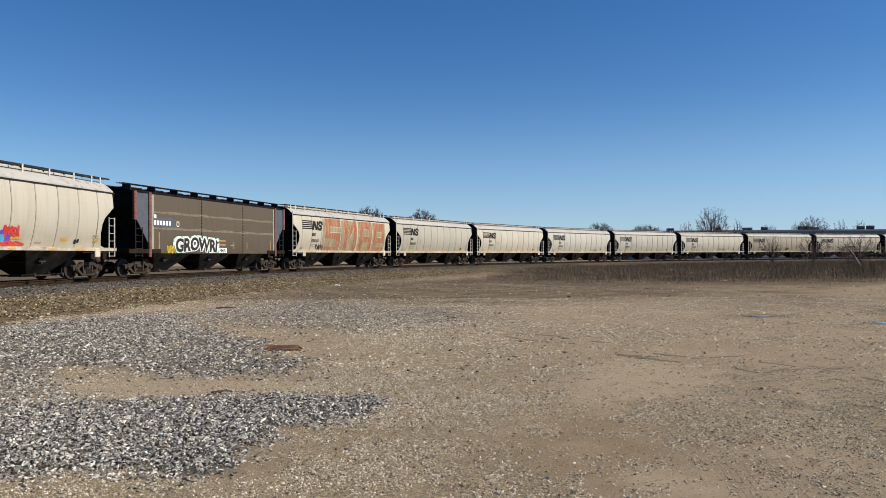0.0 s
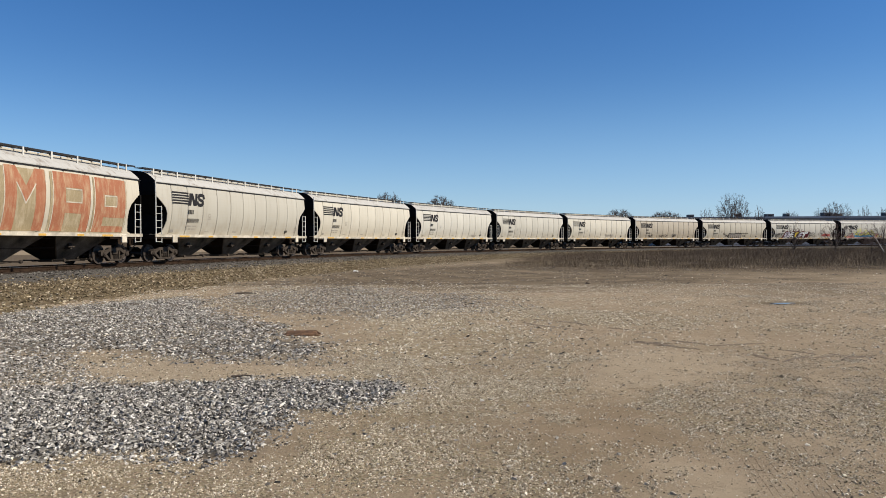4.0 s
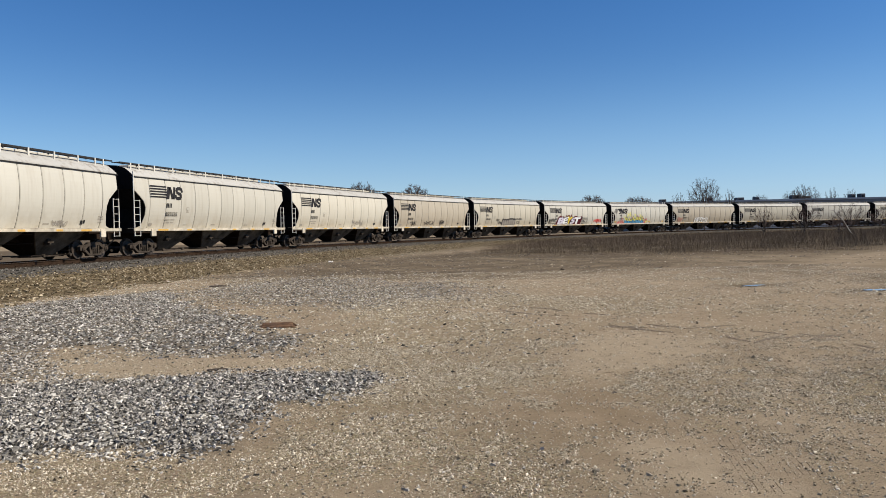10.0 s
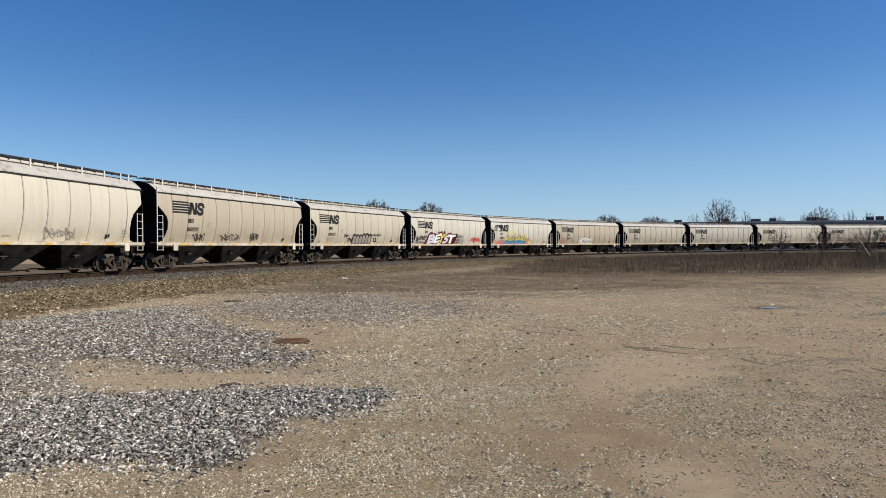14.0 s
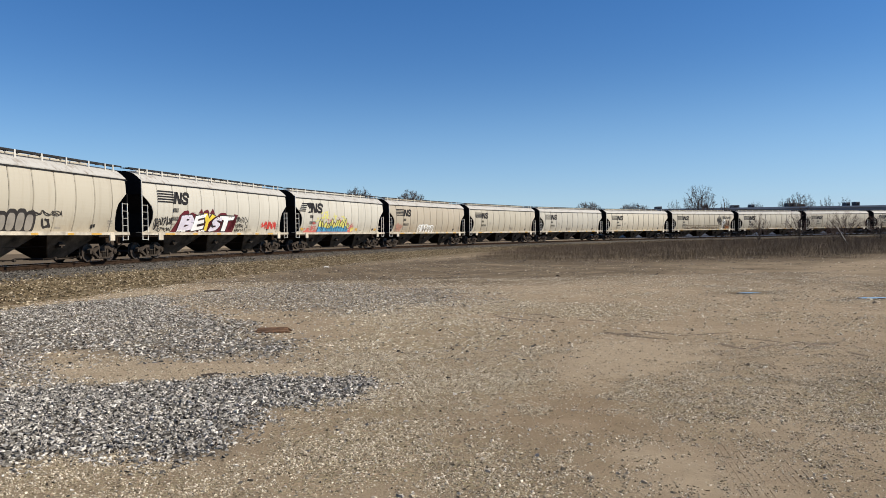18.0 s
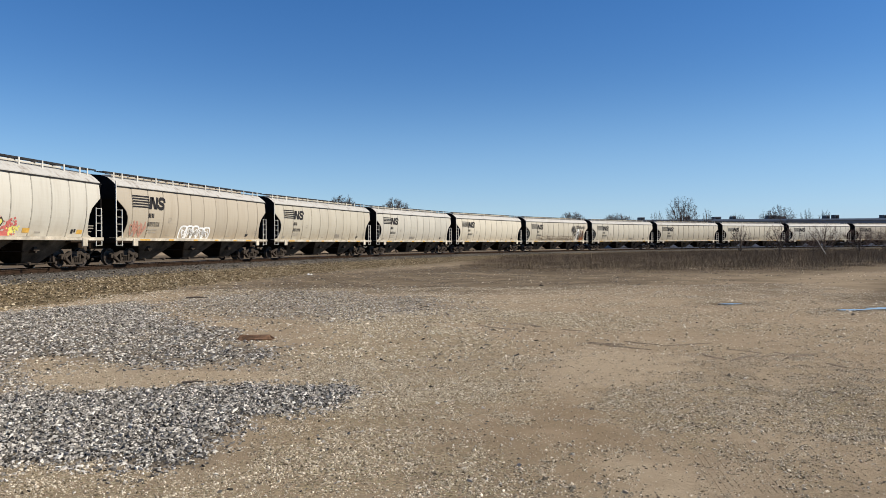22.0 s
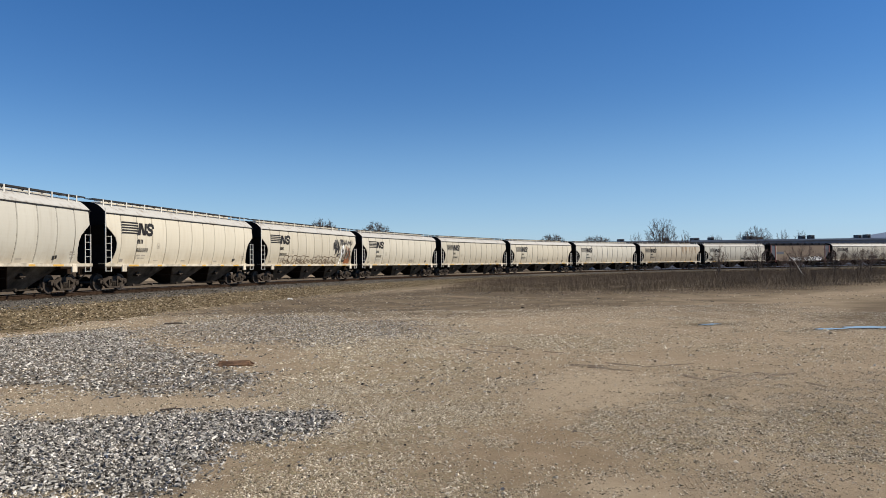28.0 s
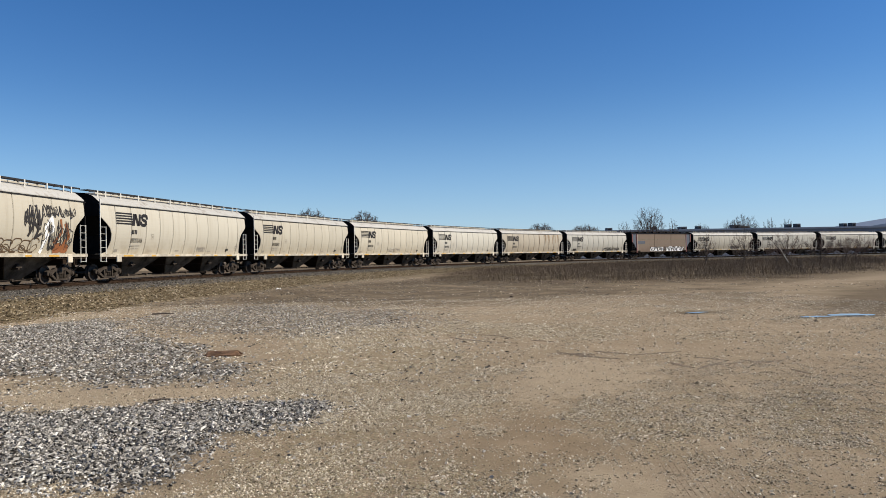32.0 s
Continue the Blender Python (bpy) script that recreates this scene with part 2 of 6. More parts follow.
STRAW = stone_material("pale_straw", (0.12, 0.092, 0.055), (0.29, 0.226, 0.14), (0.42, 0.34, 0.215))


# ---- mesh helpers ----
class Build:
    """Collects corners and faces for one mesh."""

    def __init__(self):
        self.v, self.f = [], []

    def add(self, v, f):
        n = len(self.v)
        self.v += [tuple(p) for p in v]
        self.f += [tuple(i + n for i in q) for q in f]
        return self

    def box(self, x0, x1, y0, y1, z0, z1):
        v = [(x, y, z) for x in (x0, x1) for y in (y0, y1) for z in (z0, z1)]
        return self.add(v, [(0, 1, 3, 2), (4, 6, 7, 5), (0, 4, 5, 1), (2, 3, 7, 6), (0, 2, 6, 4), (1, 5, 7, 3)])

    def prism(self, outline, y0, y1):
        """An (x, z) outline drawn out along y."""
        n = len(outline)
        v = [(x, y0, z) for x, z in outline] + [(x, y1, z) for x, z in outline]
        f = [tuple(range(n)), tuple(range(2 * n - 1, n - 1, -1))]
        return self.add(v, f + [(i, n + i, n + (i + 1) % n, (i + 1) % n) for i in range(n)])

    def along(self, outline, x0, x1):
        """A (y, z) outline drawn out along x."""
        n = len(outline)
        v = [(x0, y, z) for y, z in outline] + [(x1, y, z) for y, z in outline]
        f = [tuple(range(n)), tuple(range(2 * n - 1, n - 1, -1))]
        return self.add(v, f + [(i, n + i, n + (i + 1) % n, (i + 1) % n) for i in range(n)])

    def tube(self, p, q, r0, r1=None, n=6):
        p, q = Vector(p), Vector(q)
        r1 = r0 if r1 is None else r1
        turn = (q - p).to_track_quat("Z", "Y")
        v, f = [], []
        for c, r in ((p, r0), (q, r1)):
            for i in range(n):
                a = 2 * math.pi * i / n
                v.append(c + turn @ Vector((r * math.cos(a), r * math.sin(a), 0)))
        f = [(i, (i + 1) % n, n + (i + 1) % n, n + i) for i in range(n)]
        return self.add(v, f + [tuple(range(n - 1, -1, -1)), tuple(range(n, 2 * n))])

    def mesh(self, name, mat, bevel=0.0, smooth=False):
        bm = bmesh.new()
        vs = [bm.verts.new(p) for p in self.v]
        for q in self.f:
            bm.faces.new([vs[i] for i in q])
        bmesh.ops.recalc_face_normals(bm, faces=bm.faces)
        if bevel:
            bmesh.ops.bevel(bm, geom=list(bm.edges), offset=bevel, segments=1, affect="EDGES", clamp_overlap=True)
        me = bpy.data.meshes.new(name)
        bm.to_mesh(me)
        bm.free()
        me.materials.append(mat)
        if smooth:
            me.shade_smooth()
        return me


def part(name, me, parent, label="", at=None):
    ob = new(name, me)
    ob.parent = parent
    if at is not None:
        ob.matrix_basis = at
    return tagged(ob, label) if label else ob


def raw_mesh(name, verts, faces, mat):
    """A large mesh from arrays; all faces have the same number of corners."""
    me = bpy.data.meshes.new(name)
    verts, faces = np.asarray(verts, "f"), np.asarray(faces, "i")
    k = faces.shape[1]
    me.vertices.add(len(verts)), me.loops.add(faces.size), me.polygons.add(len(faces))
    me.vertices.foreach_set("co", verts.ravel())
    me.loops.foreach_set("vertex_index", faces.ravel())
    me.polygons.foreach_set("loop_start", np.arange(0, faces.size, k, dtype="i"))
    me.update(calc_edges=True)
    me.shade_flat()
    me.materials.append(mat)
    return me


# ---- the line of the track ----
RAIL_Z = 0.653
NODES = (-60, -20, 0, 40, 80, 120, 160, 200, 240)
BENDS = (0.0, 0.00605, 0.00605, 0.00657, 0.00761, 0.00668, 0.00242, 0.00242, 0.0)
LINE_S = np.arange(-400.0, 700.0, 0.5)
_turn = np.cumsum(np.interp(LINE_S, NODES, BENDS)) * 0.5
_turn += 0.2565 - np.interp(0.0, LINE_S, _turn)
LINE_X = np.cumsum(np.sin(_turn)) * 0.5
LINE_Y = np.cumsum(np.cos(_turn)) * 0.5
LINE_X += -15.56 - np.interp(0.0, LINE_S, LINE_X)
LINE_Y += 46.21 - np.interp(0.0, LINE_S, LINE_Y)


def line_at(s, off=0.0):
    """The point of the track's centre line at s metres, moved off metres towards the lot, and the heading there."""
    h = np.interp(s, LINE_S, _turn)
    return np.interp(s, LINE_S, LINE_X) + off * np.cos(h), np.interp(s, LINE_S, LINE_Y) - off * np.sin(h), h


def swept(name, profile, s_values, mat, close=True):
    """A profile of (off, z) swept along the track."""
    n, m = len(profile), len(s_values)
    v = []
    for s in s_values:
        for off, z in profile:
            x, y, _ = line_at(s, off)
            v.append((x, y, z))
    v = np.array(v)
    f = [(i * n + j, i * n + (j + 1) % n, (i + 1) * n + (j + 1) % n, (i + 1) * n + j)
         for i in range(m - 1) for j in range(n if close else n - 1)]
    return raw_mesh(name, v, f, mat)


# ---- ground ----
def inside(px, py, ring):
    """Which of the points lie inside the ring of (x, y) corners."""
    hit = np.zeros(np.shape(px), bool)
    for (ax, ay), (bx, by) in zip(ring, ring[1:] + ring[:1]):
        cross = (ay > py) != (by > py)
        hit ^= cross & (px < (bx - ax) * (py - ay) / (by - ay + 1e-12) + ax)
    return hit


def wobble(px, py, seed, size):
    """A smooth unevenness in -1..1 from a few waves."""
    r = np.random.RandomState(seed)
    out = np.zeros(np.shape(px))
    for k in range(9):
        a, w, p = r.uniform(0, 6.283), r.uniform(0.5, 2.2) / size, r.uniform(0, 6.283)
        out += np.sin((px * np.cos(a) + py * np.sin(a)) * 6.283 * w + p)
    return out / 4.5


def soft_ring(px, py, ring, edge, seed):
    """1 inside the ring, 0 outside, with a ragged soft edge."""
    total = np.zeros(np.shape(px))
    for k in range(6):
        ox, oy = edge * wobble(px + 31 * k, py, seed + k, 2.5 * edge), edge * wobble(px, py + 17 * k, seed + 50 + k, 2.5 * edge)
        total += inside(px + ox, py + oy, ring)
    return total / 6


# strips of coarse grey stone on the lot, (x, y) rings
STRIP_NEAR = [(-6.6, 8.1), (-4.95, 8.09), (-4.11, 8.39), (-3.31, 8.25), (-2.66, 8.52), (-1.87, 8.5), (-1.24, 8.54), (-0.85, 8.5), (-0.7, 8.2), (-0.7, 7.8), (-0.8, 7.5), (-1.05, 7.23),
              (-1.54, 7.15), (-1.6, 6.72), (-1.71, 6.41), (-1.7, 5.96), (-1.64, 5.55), (-1.82, 5.47), (-2.32, 5.56), (-2.64, 5.75), (-2.94, 5.66), (-3.06, 5.4), (-3.26, 5.32), (-3.85, 5.1), (-5.5, 4.9)]
STRIP_FAR = [(-13.0, 15.5), (-11.86, 16.31), (-10.75, 17.62), (-9.97, 19.3), (-8.93, 21.57), (-8.25, 22.48), (-5.37, 16.74), (-4.65, 15.38), (-3.48, 14.67), (-3.25, 13.42), (-2.18, 11.39),
             (-2.05, 9.97), (-2.99, 9.72), (-4.24, 10.34), (-5.35, 11.03), (-6.16, 10.92), (-6.62, 10.83), (-7.56, 10.38), (-9.0, 10.3)]
STRIP_BACK = [(-7.26, 20.82), (-6.5, 26.0), (-2.9, 26.5), (-1.73, 23.17), (0.91, 22.22), (0.94, 18.61), (-1.18, 15.76), (-2.79, 16.21), (-4.15, 17.51), (-5.45, 17.76)]
DIRT_BAND = [(-4.71, 8.85), (-4.97, 9.59), (-4.64, 9.85), (-4.14, 10.1), (-2.96, 9.61), (-1.8, 9.42), (-0.89, 8.98), (-1.21, 8.61), (-2.53, 8.35), (-3.39, 8.45), (-4.01, 8.34)]
STONY_LEFT = [(-8.0, 10.9), (-6.68, 10.94), (-5.95, 10.81), (-5.04, 9.73), (-4.57, 8.73), (-4.11, 8.39), (-4.95, 8.09), (-6.5, 8.05)]
# patches of pale gravel
PALE = [[(-1.55, 14.92), (-0.17, 16.0), (1.26, 12.92), (1.54, 10.31), (1.22, 7.93), (0.97, 6.72), (0.66, 6.44), (0.39, 7.04), (0.1, 6.59), (-0.06, 5.43), (-0.9, 4.42), (-1.37, 5.97), (-1.35, 8.66)],
        [(-0.03, 4.45), (0.43, 4.45), (0.76, 5.32), (0.47, 5.9), (0.1, 5.4)], [(-3.9, 4.0), (-3.6, 5.0), (-2.8, 5.5), (-1.8, 5.4), (-0.9, 4.4), (-0.8, 3.8)],
        [(-2.17, 17.47), (1.51, 18.28), (3.75, 17.32), (4.61, 16.0), (4.91, 14.47), (3.52, 13.69), (2.18, 14.6), (0.47, 15.19), (-1.79, 14.38)],
        [(2.96, 7.99), (3.61, 8.66), (4.06, 8.77), (3.35, 7.32), (2.79, 6.15), (2.36, 5.81), (2.41, 6.41)], [(2.09, 7.81), (2.55, 8.0), (2.43, 7.16), (2.55, 6.69), (2.23, 5.7), (1.85, 5.13), (1.82, 5.71), (1.86, 6.7)],
        [(3.83, 7.67), (4.93, 8.27), (4.9, 7.12), (3.9, 5.5), (3.31, 5.79), (3.29, 6.14)], [(2.51, 5.3), (2.88, 5.54), (2.83, 5.04), (2.43, 4.45), (2.17, 4.39)], [(1.18, 5.72), (1.44, 5.82), (1.38, 5.14), (1.16, 4.4), (0.95, 4.4)]]
# smooth pale dirt worn by wheels, and darker brown dirt
TAN = [[(1.81, 10.66), (2.66, 11.22), (3.94, 10.78), (3.3, 8.79), (2.59, 8.11), (2.12, 8.23), (1.51, 7.72), (1.37, 8.59)],
       [(4.24, 9.16), (4.66, 9.43), (3.87, 7.67), (3.29, 6.14), (2.91, 5.39), (2.66, 5.49), (2.65, 6.28), (2.96, 6.83), (3.35, 7.15)],
       [(1.68, 5.93), (1.82, 5.71), (1.9, 5.13), (2.16, 4.88), (2.06, 4.39), (1.27, 4.4), (1.38, 5.14)]]
BROWN = [[(-1.47, 6.99), (-1.03, 7.11), (-0.57, 7.47), (-0.08, 7.84), (0.05, 6.75), (-0.18, 5.94), (-0.42, 5.47), (-0.75, 5.14), (-1.06, 5.48), (-1.36, 5.48), (-1.62, 6.29)],
         [(0.03, 6.45), (0.3, 6.59), (0.57, 5.83), (0.39, 5.15), (0.21, 5.33), (0.11, 5.84)], [(0.5, 6.4), (1.2, 7.6), (1.9, 7.4), (1.8, 5.9), (1.2, 5.7), (1.0, 4.4), (0.5, 4.4), (0.8, 5.3)]]
FAR_DARK = [(-9.0, 27.0), (-4.0, 25.0), (2.0, 24.0), (7.0, 26.0), (11.0, 30.0), (13.5, 37.0), (9.0, 46.0), (3.0, 56.0), (-3.0, 47.0), (-7.5, 37.0)]
WEEDS = [(3.5, 56.0), (1.9, 46.5), (7.0, 44.5), (10.9, 40.0), (15.0, 39.2), (20.0, 39.4), (24.7, 41.5), (37.0, 54.0),
         (60.0, 82.0), (110.0, 118.0), (200.0, 140.0), (200.0, 172.0), (120.0, 160.0), (70.0, 143.0), (40.0, 124.0), (20.0, 106.0), (8.0, 88.0)]


def spaced(lo, hi, step, far):
    mid = np.arange(lo, hi + step / 2, step)
    out, d = [], step
    up, x = [], hi
    while x < far:
        d *= 1.12
        x += d
        up.append(x)
    down, x, d = [], lo, step
    while x > -far:
        d *= 1.12
        x -= d
        down.append(x)
    return np.array(down[::-1] + list(mid) + up)


# low ridges of damp soil thrown up by tyres: (x, y) from, (x, y) to
RUTS = [((1.23, 14.93), (2.34, 13.38)), ((1.5, 15.36), (2.41, 14.18)), ((2.73, 13.79), (3.04, 13.41)), ((2.66, 11.87), (3.33, 11.16)), ((2.77, 11.96), (3.28, 11.58)), ((3.39, 11.98), (3.78, 11.47)),
        ((3.78, 11.3), (4.73, 11.7)), ((4.1, 10.48), (4.17, 9.87)), ((4.17, 9.71), (5.11, 10.31)), ((4.63, 10.91), (4.96, 10.49)), ((5.2, 10.59), (5.45, 10.19)), ((5.4, 9.55), (5.46, 9.23)),
        ((0.48, 20.81), (1.05, 20.36)), ((5.11, 10.03), (5.7, 10.36)), ((2.96, 11.5), (3.51, 10.99))]


def blend(px, py, rings, edge, seed):
    """1 inside any of the rings, 0 outside, with ragged soft edges."""
    total = np.zeros(np.shape(px))
    for k in range(4):
        ox, oy = edge * wobble(px + 31 * k, py, seed + k, 2.5 * edge), edge * wobble(px, py + 17 * k, seed + 50 + k, 2.5 * edge)
        total += np.logical_or.reduce([inside(px + ox, py + oy, ring) for ring in rings])
    return total / 4


def ground_height(px, py):
    return 0.018 * wobble(px, py, 3, 4.0) + 0.006 * wobble(px, py, 9, 0.9)


def make_ground():
    gx, gy = spaced(-11.0, 12.0, 0.14, 2600.0), spaced(4.0, 28.0, 0.14, 2600.0)
    px, py = np.meshgrid(gx, gy)
    near = np.clip(1.4 - np.hypot(px, py) / 70, 0, 1)
    pz = ground_height(px, py) * near
    # the puddles lie in shallow hollows
    for cx, cy, ra, rb in PUDDLES:
        pz = pz * (1 - np.exp(-(((px - cx) / (2.6 * ra)) ** 2 + ((py - cy) / (2.6 * rb)) ** 2))) - 0.03 * np.exp(-(((px - cx) / (1.3 * ra)) ** 2 + ((py - cy) / (1.3 * rb)) ** 2) ** 2)
    nx, ny = len(gx), len(gy)
    idx = np.arange(nx * ny).reshape(ny, nx)
    faces = np.stack([idx[:-1, :-1], idx[:-1, 1:], idx[1:, 1:], idx[1:, :-1]], -1).reshape(-1, 4)
    me = raw_mesh("ground", np.stack([px, py, pz], -1).reshape(-1, 3), faces, GROUND)
    grey = np.maximum.reduce([0.95 * soft_ring(px, py, STRIP_NEAR, 0.3, 1), 0.75 * soft_ring(px, py, STRIP_FAR, 0.6, 2), 0.5 * soft_ring(px, py, STRIP_BACK, 1.2, 4), 0.55 * soft_ring(px, py, STONY_LEFT, 0.5, 12)])
    road = soft_ring(px, py, [(12.0, 22.5), (13.62, 26.33), (16.52, 32.67), (21.86, 37.08), (34.09, 48.96), (70.0, 85.0), (95.0, 90.0), (44.0, 50.0), (29.42, 39.12), (18.31, 30.04), (13.5, 21.5)], 0.8, 13)
    tan = np.maximum(blend(px, py, TAN, 0.5, 200), 0.8 * soft_ring(px, py, DIRT_BAND, 0.4, 240))
    tan = np.maximum(tan, 0.3 * road)
    brown = np.maximum(blend(px, py, BROWN, 0.5, 220), 0.6 * np.clip((py - 12) / 5, 0, 1) * np.clip((-1.5 - px) / 3, 0, 1))
    stony = np.clip(0.35 + 0.25 * wobble(px, py, 21, 3.0) + 0.6 * blend(px, py, PALE, 0.5, 260) - 0.35 * tan - 0.1 * brown, 0, 1)
    damp = np.zeros_like(px)
    for cx, cy, ra, rb in PUDDLES:
        damp = np.maximum(damp, 0.9 * np.exp(-(((px - cx) / (1.8 * ra)) ** 2 + ((py - cy) / (1.9 * rb)) ** 2)))
    damp = np.maximum(damp, 0.85 * soft_ring(px, py, [(-9.3, 30), (-6.8, 37.5), (-3.2, 45), (2, 52), (8, 46), (12, 39), (8, 37.5), (2.5, 43), (-2.6, 44.5), (-6, 37), (-8.6, 30)], 1.0, 8))
    damp = np.maximum(damp, 0.8 * soft_ring(px, py, FAR_DARK, 2.2, 78) * np.clip(0.85 + 0.3 * wobble(px, py, 77, 3.0), 0, 1))
    grass = np.clip(soft_ring(px, py, WEEDS, 1.5, 11) + (np.hypot(px, py) > 230), 0, 1)
    # rough dark ground on the far side of the track
    lx, ly, lh = line_at(np.arange(-60, 240, 4.0))
    gap = (px[..., None] - lx) ** 2 + (py[..., None] - ly) ** 2
    near_k = gap.argmin(-1)
    beyond = (py - ly[near_k]) * np.sin(lh[near_k]) - (px - lx[near_k]) * np.cos(lh[near_k])
    foot = np.clip((14.0 + beyond) / 3.0, 0, 1) * np.clip((py - 30) / 8, 0, 1) * (beyond < -5) * (px < 16)
    damp = np.maximum(damp, 0.6 * foot)
    damp = np.maximum(damp, 0.5 * (1 - 0.5 * road) * np.clip((py - 19) / 6, 0, 1) * np.clip((px - 6) / 5, 0, 1) * np.clip(0.9 + 0.5 * wobble(px, py, 93, 3.5), 0, 1.4))
    damp = np.maximum(damp, 0.6 * soft_ring(px, py, [(10, 37), (15, 36.2), (20, 36.2), (26, 39), (38, 50), (60, 76), (62, 84), (37, 56), (24, 43), (15, 41), (10, 42)], 1.2, 79))
    damp = np.maximum(damp, 0.7 * soft_ring(px, py, [(11.6, 15.5), (11.6, 18.5), (12.1, 21.2), (16.4, 26.0), (22.0, 31.0), (34.0, 40.0), (30.0, 28.0)], 1.0, 14) * (1 - 0.4 * road))
    grass = np.maximum(grass, ((beyond > 2.0) & (beyond < 75 + 6 * wobble(px, py, 91, 14.0)) & (py < 180)).astype(float))
    for name, values in (("grey", grey), ("stony", stony), ("damp", damp), ("grass", grass), ("tan", tan), ("brown", brown)):
        me.attributes.new(name, "FLOAT", "POINT").data.foreach_set("value", values.astype("f").ravel())
    me.shade_smooth()
    tagged(new("ground", me), "tan dirt and gravel lot with damp ruts", "ground", kind="structure")


PUDDLES = [(8.21, 19.12, 0.45, 0.26), (10.24, 17.07, 0.36, 0.22), (11.32, 17.32, 0.48, 0.36)]


def make_puddles():
    m, nd, li, b = material("still_water", 0.03)
    b.inputs["Base Color"].default_value = (0.21, 0.185, 0.15, 1)
    b.inputs["IOR"].default_value = 1.33
    v = coords(nd, li)
    relief(nd, li, b, speck(nd, li, v, 3.0), 0.01, 0.004)
    for k, (cx, cy, ra, rb) in enumerate(PUDDLES):
        n = 40
        ang = np.arange(n) * 2 * math.pi / n
        r = 1 + 0.22 * np.sin(2 * ang + k) + 0.16 * np.sin(3 * ang + 2 * k) + 0.1 * np.sin(7 * ang + k) + 0.06 * np.sin(11 * ang)
        scale = 0.6 if k == 0 else 0.95
        bd = Build()
        ring = [(cx + scale * ra * q * math.cos(a), cy + scale * rb * q * math.sin(a)) for a, q in zip(ang, r)]
        bd.add([(x, y, 0.003) for x, y in ring] + [(x, y, -0.05) for x, y in ring],
               [tuple(range(n)), tuple(range(2 * n - 1, n - 1, -1))] + [(i, (i + 1) % n, n + (i + 1) % n, n + i) for i in range(n)])
        tagged(new("puddle", bd.mesh("puddle", m)), "shallow muddy puddle reflecting the blue sky", "puddle", kind="structure")


def make_ruts():
    soil = plain("damp_soil", (0.155, 0.113, 0.071), 0.95, vary=0.4, scale=9.0, bump=0.01)
    r = random.Random(4)
    for k, ((ax, ay), (bx, by)) in enumerate(RUTS):
        n, bow = 26, r.uniform(-0.12, 0.12)
        bd = Build()
        for i in range(n):
            t = i / (n - 1)
            nx, ny = -(by - ay), bx - ax
            x, y = ax + t * (bx - ax) + bow * math.sin(3.14 * t) * nx, ay + t * (by - ay) + bow * math.sin(3.14 * t) * ny
            w = (0.045 + 0.05 * r.random()) * math.sin(3.14 * min(1, max(0, 0.06 + 0.88 * t))) ** 0.5
            z = float(ground_height(x, y))
            for o, h in ((-1.0, -0.006), (-0.4, 0.005 + 0.006 * r.random()), (0.4, 0.004 + 0.006 * r.random()), (1.0, -0.006)):
                d = math.hypot(nx, ny)
                bd.v.append((x + o * w * nx / d, y + o * w * ny / d, z + h))
        bd.f += [(i * 4 + q, i * 4 + q + 1, i * 4 + q + 5, i * 4 + q + 4) for i in range(n - 1) for q in range(3)] + [tuple(range(4)), tuple(range(4 * n - 4, 4 * n))]
        ob = new("soil_ridge", bd.mesh("soil_ridge", soil))
        tagged(ob, "low dark ridge of damp soil pushed up by a tyre", "soil ridge", "soil ridges on the lot")


def make_tyre_marks():
    soil = plain("pressed_soil", (0.28, 0.215, 0.138), 1.0, vary=0.3, scale=9.0, bump=0.01, spec=0.03)
    r = random.Random(14)
    bd = Build()
    for a, b, c in (((5.61, 8.81), (4.99, 7.47), (4.3, 6.29)), ((5.36, 9.32), (4.58, 7.86), (4.05, 6.92)), ((3.88, 9.31), (3.93, 8.77), (3.65, 7.87)), ((3.64, 8.91), (3.69, 8.49), (3.44, 7.68)),
                    ((2.08, 5.6), (1.98, 5.05), (1.86, 4.4)), ((2.45, 5.81), (2.31, 5.21), (2.21, 4.66)), ((1.36, 7.36), (1.71, 7.92), (2.13, 8.12))):
        for lane in range(5):
            n = 60
            for i in range(n):
                t0, t1 = i / n, (i + 0.55 + 0.3 * r.random()) / n
                if r.random() < 0.2:
                    continue
                ends = []
                for t in (t0, t1):
                    x = (1 - t) ** 2 * a[0] + 2 * t * (1 - t) * b[0] + t * t * c[0]
                    y = (1 - t) ** 2 * a[1] + 2 * t * (1 - t) * b[1] + t * t * c[1]
                    dx, dy = c[0] - a[0], c[1] - a[1]
                    d = math.hypot(dx, dy)
                    ends.append((x - dy / d * 0.045 * lane, y + dx / d * 0.045 * lane, -dy / d * 0.012, dx / d * 0.012))
                (x, y, nx, ny), (u, v, _, _) = ends
                z, q = float(ground_height(x, y)), 0.0015 + 0.0025 * r.random()
                bd.add([(x - nx, y - ny, z - 0.01), (u - nx, v - ny, z - 0.01), (u + nx, v + ny, z - 0.01), (x + nx, y + ny, z - 0.01), (x, y, z + q), (u, v, z + q)],
                       [(0, 1, 5, 4), (2, 3, 4, 5), (0, 4, 3), (1, 2, 5)])
    tagged(new("tyre_tracks", quick_mesh(bd, "tyre_tracks", soil)), "faint curved tyre treads pressed into tan dirt", "tyre tracks", kind="stuff")


def quick_mesh(bd, name, mat):
    me = bpy.data.meshes.new(name)
    me.from_pydata(bd.v, [], bd.f)
    me.materials.append(mat)
    return me


